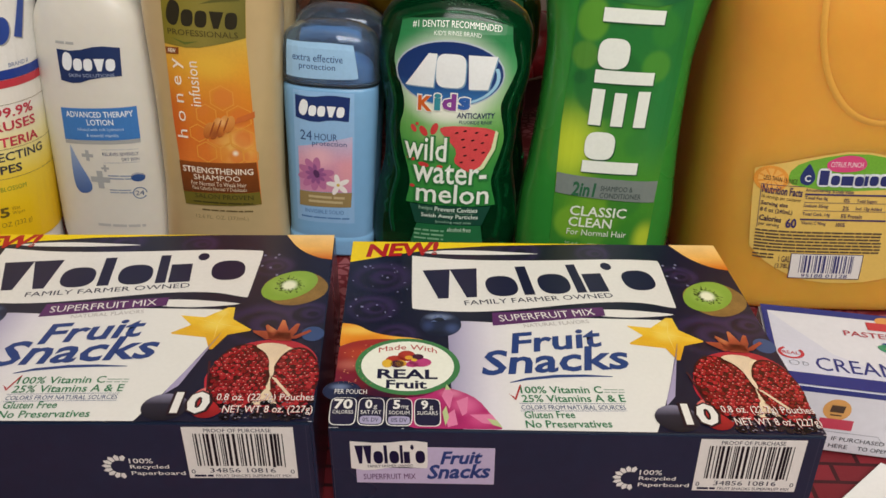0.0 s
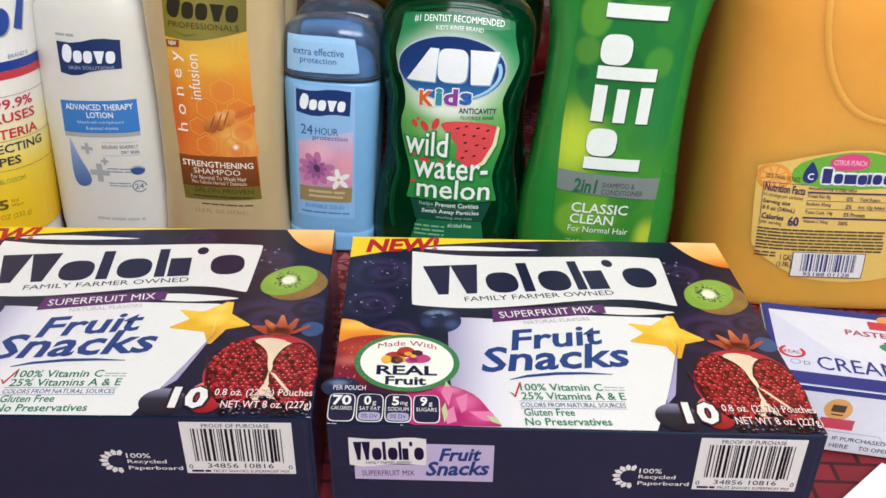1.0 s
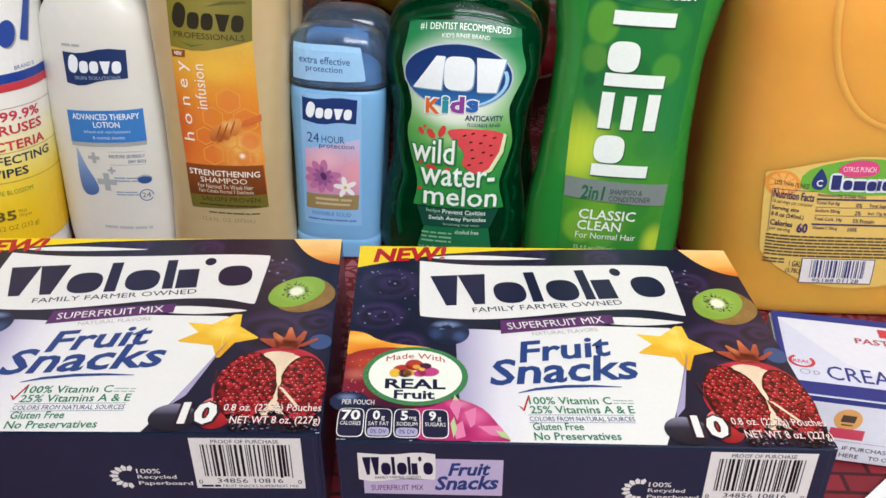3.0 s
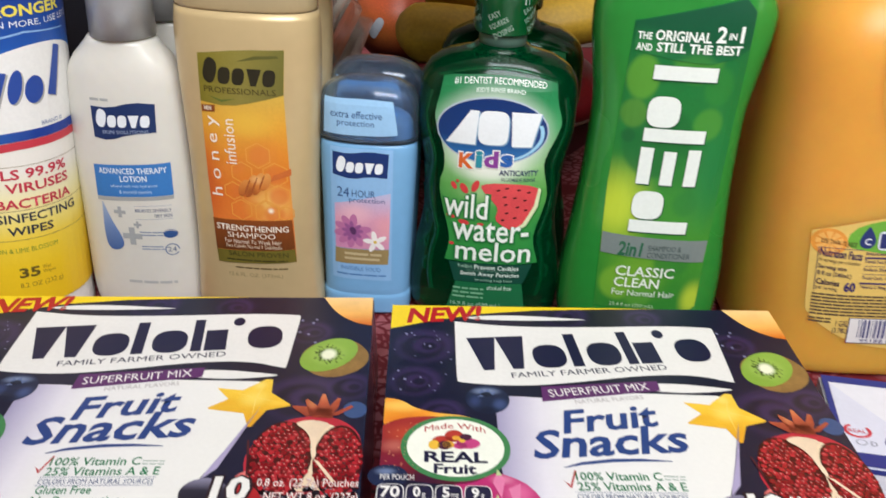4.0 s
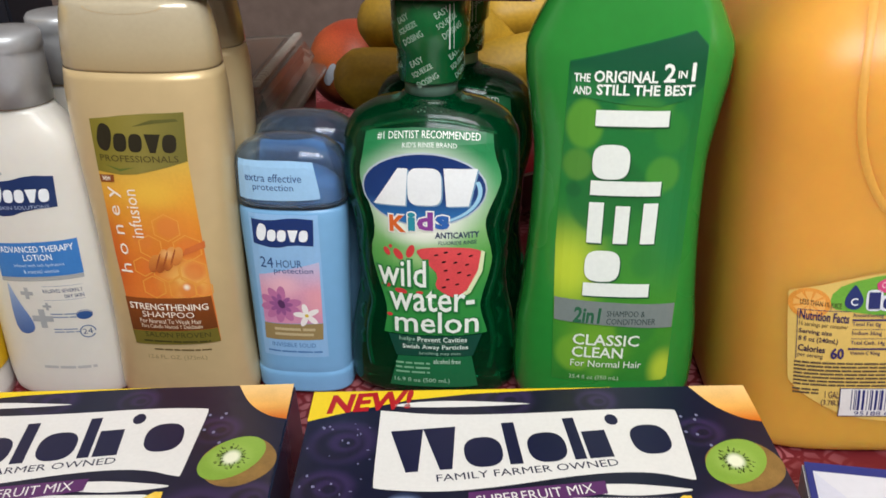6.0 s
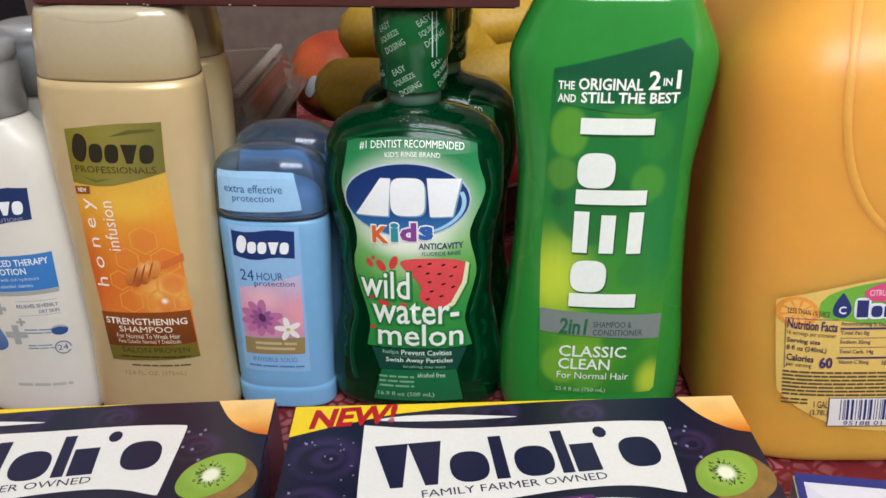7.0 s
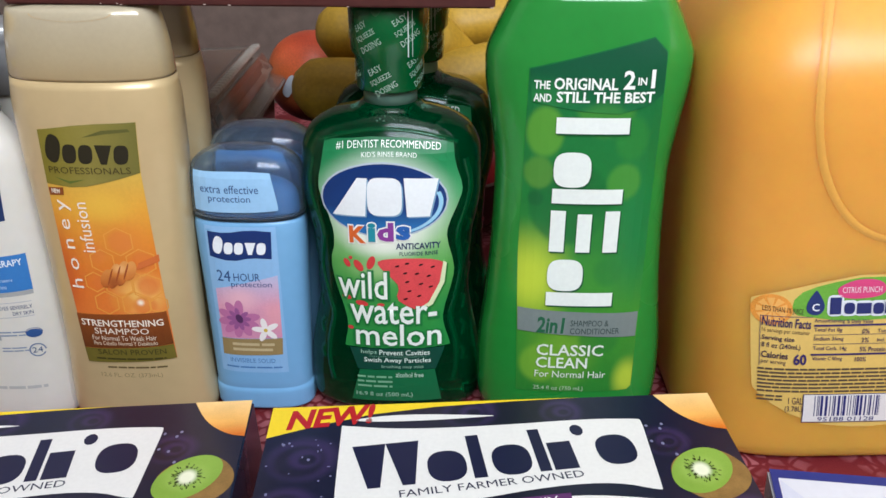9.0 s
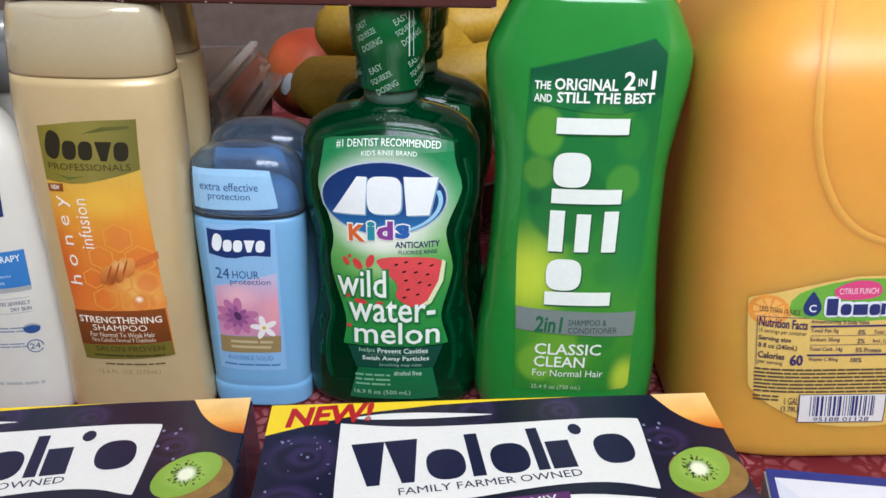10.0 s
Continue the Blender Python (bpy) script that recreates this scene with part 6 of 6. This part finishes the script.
# juice jug
S = SK_JU
lab = patch("label", smooth_outline(mm((-53, 90), (-52, 92), (-42, 95), (-25, 100), (0, 105), (25, 100), (42, 95), (53, 92), (54, 88), (52, 54), (51, 42), (40, 30), (22, 23), (0, 20.5), (-22, 23), (-40, 32), (-51, 42), (-52, 46)), 1), S, O[0], ink("e2bf68"), jug)
patch("green_crest", smooth_outline(mm((-36, 84), (-34, 94), (-22, 99.6), (0, 103.6), (22, 99.6), (36, 94), (40, 84), (20, 82), (-10, 80), (-24, 82)), 1), S, O[1], mat("leaf_green_print", lin("6fae3a"), rough=0.35, var=0.15, scale=100, bump=0.0), lab)
patch("orange_slice", oval(-44 * K, 86 * K, 9 * K, 8 * K, 24), S, O[2], mat("orange_slice_print", lin("e79a3e"), rough=0.35, var=0.2, scale=200, bump=0.0), lab)
patches("slice_segment", [mm((-44, 86), (-44 + 7 * math.cos(a), 86 + 6.4 * math.sin(a)), (-44 + 7 * math.cos(a + 0.5), 86 + 6.4 * math.sin(a + 0.5))) for a in [i * 0.7 for i in range(9)]], S, O[3], ink("f0b45e"), lab)
patch("blue_drop", smooth_outline(mm((-25.6, 96.4), (-24.8, 96.4), (-21.8, 91), (-21, 87.4), (-23, 84), (-26.2, 83.6), (-29.2, 85.4), (-29.2, 90)), 2), S, O[3], ink("24346e"), lab)
text_mm("C", -26.8, 85.8, -23.6, 89.8, S, 4, "e8ecf0", lab, bold=0.02)
patch("pink_badge", smooth_outline(mm((-16, 95.6), (-16, 98), (-8, 102), (2, 101.6), (5.6, 97.6), (4, 93), (-8, 91.6), (-15, 93)), 2), S, O[3], ink("d8487e"), lab)
text_mm("CITRUS PUNCH", -14, 95, 3.2, 98, S, 4, "f2dfe4", lab)
mk = [rect(-18.4 * K, 80.4 * K, -12.2 * K, 91 * K), oval(-7.6 * K, 84 * K, 3 * K, 3.6 * K, 16, 0, 3), rect(-3.6 * K, 80.4 * K, 4.4 * K, 87.2 * K), oval(8.4 * K, 83.6 * K, 3 * K, 3.6 * K, 16, 0, 3), rect(12 * K, 80.4 * K, 14.4 * K, 87.4 * K), oval(18.4 * K, 84 * K, 3 * K, 3.6 * K, 16, 0, 3), oval(26 * K, 84 * K, 3.4 * K, 3.8 * K, 16, 0, 3)]
mk = [[(-0.0195 + (x + 0.019) * 0.8, 0.0842 + (y - 0.0804) * 0.82) for x, y in q] for q in mk]
patches("brand_mark", [[(x * 1.0 + 0.0, y) for x, y in oval((b[0][0] + b[len(b) // 2][0]) / 2, (b[0][1] + b[len(b) // 2][1]) / 2, abs(b[0][0] - b[len(b) // 2][0]) / 2 + 0.0012, max(p[1] for p in b) / 2 - min(p[1] for p in b) / 2 + 0.0012, 14, 0, 4)] for b in mk], S, O[3], ink("e4e8ee"), lab)
patches("brand_mark", mk, S, O[5], ink("27306a"), lab)


def S(u, v, off):
    """The lower print sits a little higher and tighter on the label."""
    lift = 0.0066 if v > 0.05 else 0.0066 - 0.002 * min(1.0, (0.05 - v) / 0.014)
    if v > 0.0362:
        u = -0.048 + (u + 0.048) * 0.84
    return SK_JU(u, v + lift, off)


S.curved = True
text_mm("LESS THAN 1% JUICE", -48, 77.4, -27, 81, S, 4, "4a3a2a", lab, rot=-4)
text_mm("Nutrition Facts", -48, 70.4, -22.6, 75.4, S, 4, "3a2f5a", lab, rot=-3, bold=0.02)
text_mm("16 servings per container", -48, 66.6, -23, 69.6, S, 4, "5a4a3a", lab, rot=-3)
text_mm("Serving size", -48, 62.6, -31, 65.8, S, 4, "3a2f4a", lab, rot=-3, bold=0.015)
text_mm("8 fl oz (240mL)", -48, 58.4, -27.6, 61.8, S, 4, "3a2f4a", lab, rot=-3, bold=0.01)
text_mm("Calories", -48, 53.6, -34, 57.2, S, 4, "3a2f4a", lab, rot=-3, bold=0.02)
text_mm("per serving", -48, 50, -35, 52.8, S, 4, "3a2f4a", lab, rot=-3)
text_mm("60", -31, 50.2, -24, 56.4, S, 4, "3a2f6a", lab, bold=0.03)
for text, u0, u1, v in (("Amount/serving", -21, -5, 74), ("% Daily Value", -4, 10, 73.4), ("Total Fat 0g", -21, -6, 69.2), ("0%", 4.6, 8.6, 68.4), ("Sodium 35mg", -21, -5, 64.4), ("2%", 4.6, 8.6, 63.6), ("Total Carb. 14g", -21, -3, 59.2), ("5% Protein", 4.2, 18, 58.6), ("Vitamin C 90mg", -21, -5, 53.6), ("100%", 2, 8, 53.2), ("Total Sugars", 13, 26, 68), ("Incl. 12g Added", 13, 30, 63.2)):
    text_mm(text, u0, v - 1.3, u1, v + 1.3, S, 4, "44365a", lab, rot=-1, bold=0.01)
patches("rule", [rect(-21 * K, 71.2 * K, 34 * K, 72.2 * K), rect(-22 * K, 55.6 * K, 34 * K, 56.6 * K)] + [rect(-21 * K, v * K, 34 * K, (v + 0.25) * K) for v in (66.6, 61.6)] + [rect(-49 * K, 49.4 * K, -48.7 * K, 76 * K), rect(-49 * K, 76 * K, -22 * K, 76.3 * K)], S, O[4], ink("3a3066"), lab)
bars(-49.6 * K, 36.4 * K, 34 * K, 49 * K, 7, S, O[4], ink("5f5040"), lab, 31, 0.5, 13)
bars(-49.6 * K, 31.6 * K, -38 * K, 35.6 * K, 2, S, O[4], ink("5f5040"), lab, 32, 0.5, 2)
text_mm("1 GAL", -35, 30, -28.6, 34, S, 4, "4a3a4a", lab)
text_mm("(3.78L)", -36.6, 25, -28.4, 29, S, 4, "4a3a4a", lab)
code = patch("barcode_panel", mm((-28, 36), (12, 36), (12, 20), (-28, 20)), S, O[4], ink("e6e3e2"), lab)
barcode(-23 * K, 23.4 * K, 7.4 * K, 35 * K, S, O[5], code, "2c3478", 8)
text_mm("95188 01128", -21, 20.4, 5.4, 22.8, S, 6, "2c3478", code)
patches("code_border", [rect(-28 * K, 19.6 * K, 12 * K, 20 * K), rect(-28 * K, 35.7 * K, 12 * K, 36.1 * K), rect(-28.4 * K, 19.6 * K, -28 * K, 36.1 * K), rect(12 * K, 19.6 * K, 12.4 * K, 36.1 * K)], S, O[5], ink("2c3060"), code)
# moulded oval ridge on the upper front panel
bm = bmesh.new()
pathpts = [(0.001 + 0.042 * math.cos(a), 0.185 + 0.065 * math.sin(a)) for a in [2 * math.pi * i / 72 for i in range(72)]]
rings = []
for i, (u, v) in enumerate(pathpts):
    a = 2 * math.pi * i / 72
    out = Vector((math.cos(a) / 0.042, math.sin(a) / 0.065)).normalized()
    ring = []
    for d, h in ((-0.0017, 0.00005), (-0.0008, 0.0003), (0.0, 0.0004), (0.0008, 0.0003), (0.0017, 0.00005)):
        ring.append(bm.verts.new(SK_BODY(u + out.x * d, min(v + out.y * d, 0.25), h)))
    rings.append(ring)
for r, q in zip(rings, rings[1:] + rings[:1]):
    for k in range(4):
        bm.faces.new((r[k], q[k], q[k + 1], r[k + 1]))
bmesh.ops.recalc_face_normals(bm, faces=bm.faces[:])
part("moulded_ridge", bm, mat("jug_ridge_plastic", lin("dba046"), rough=0.4, var=0.06, scale=60, bump=0.05), jug, "", True)

# ---- repeats behind the front row ----
copy_thing(mouthwash, base_pose(0.006, 0.5475))
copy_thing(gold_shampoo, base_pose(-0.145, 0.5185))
copy_thing(deodorant, base_pose(-0.0765, 0.522))
copy_thing(lotion, base_pose(-0.2115, 0.5265))
copy_thing(jug, pose(0.2315, 0.668, 0.0004))
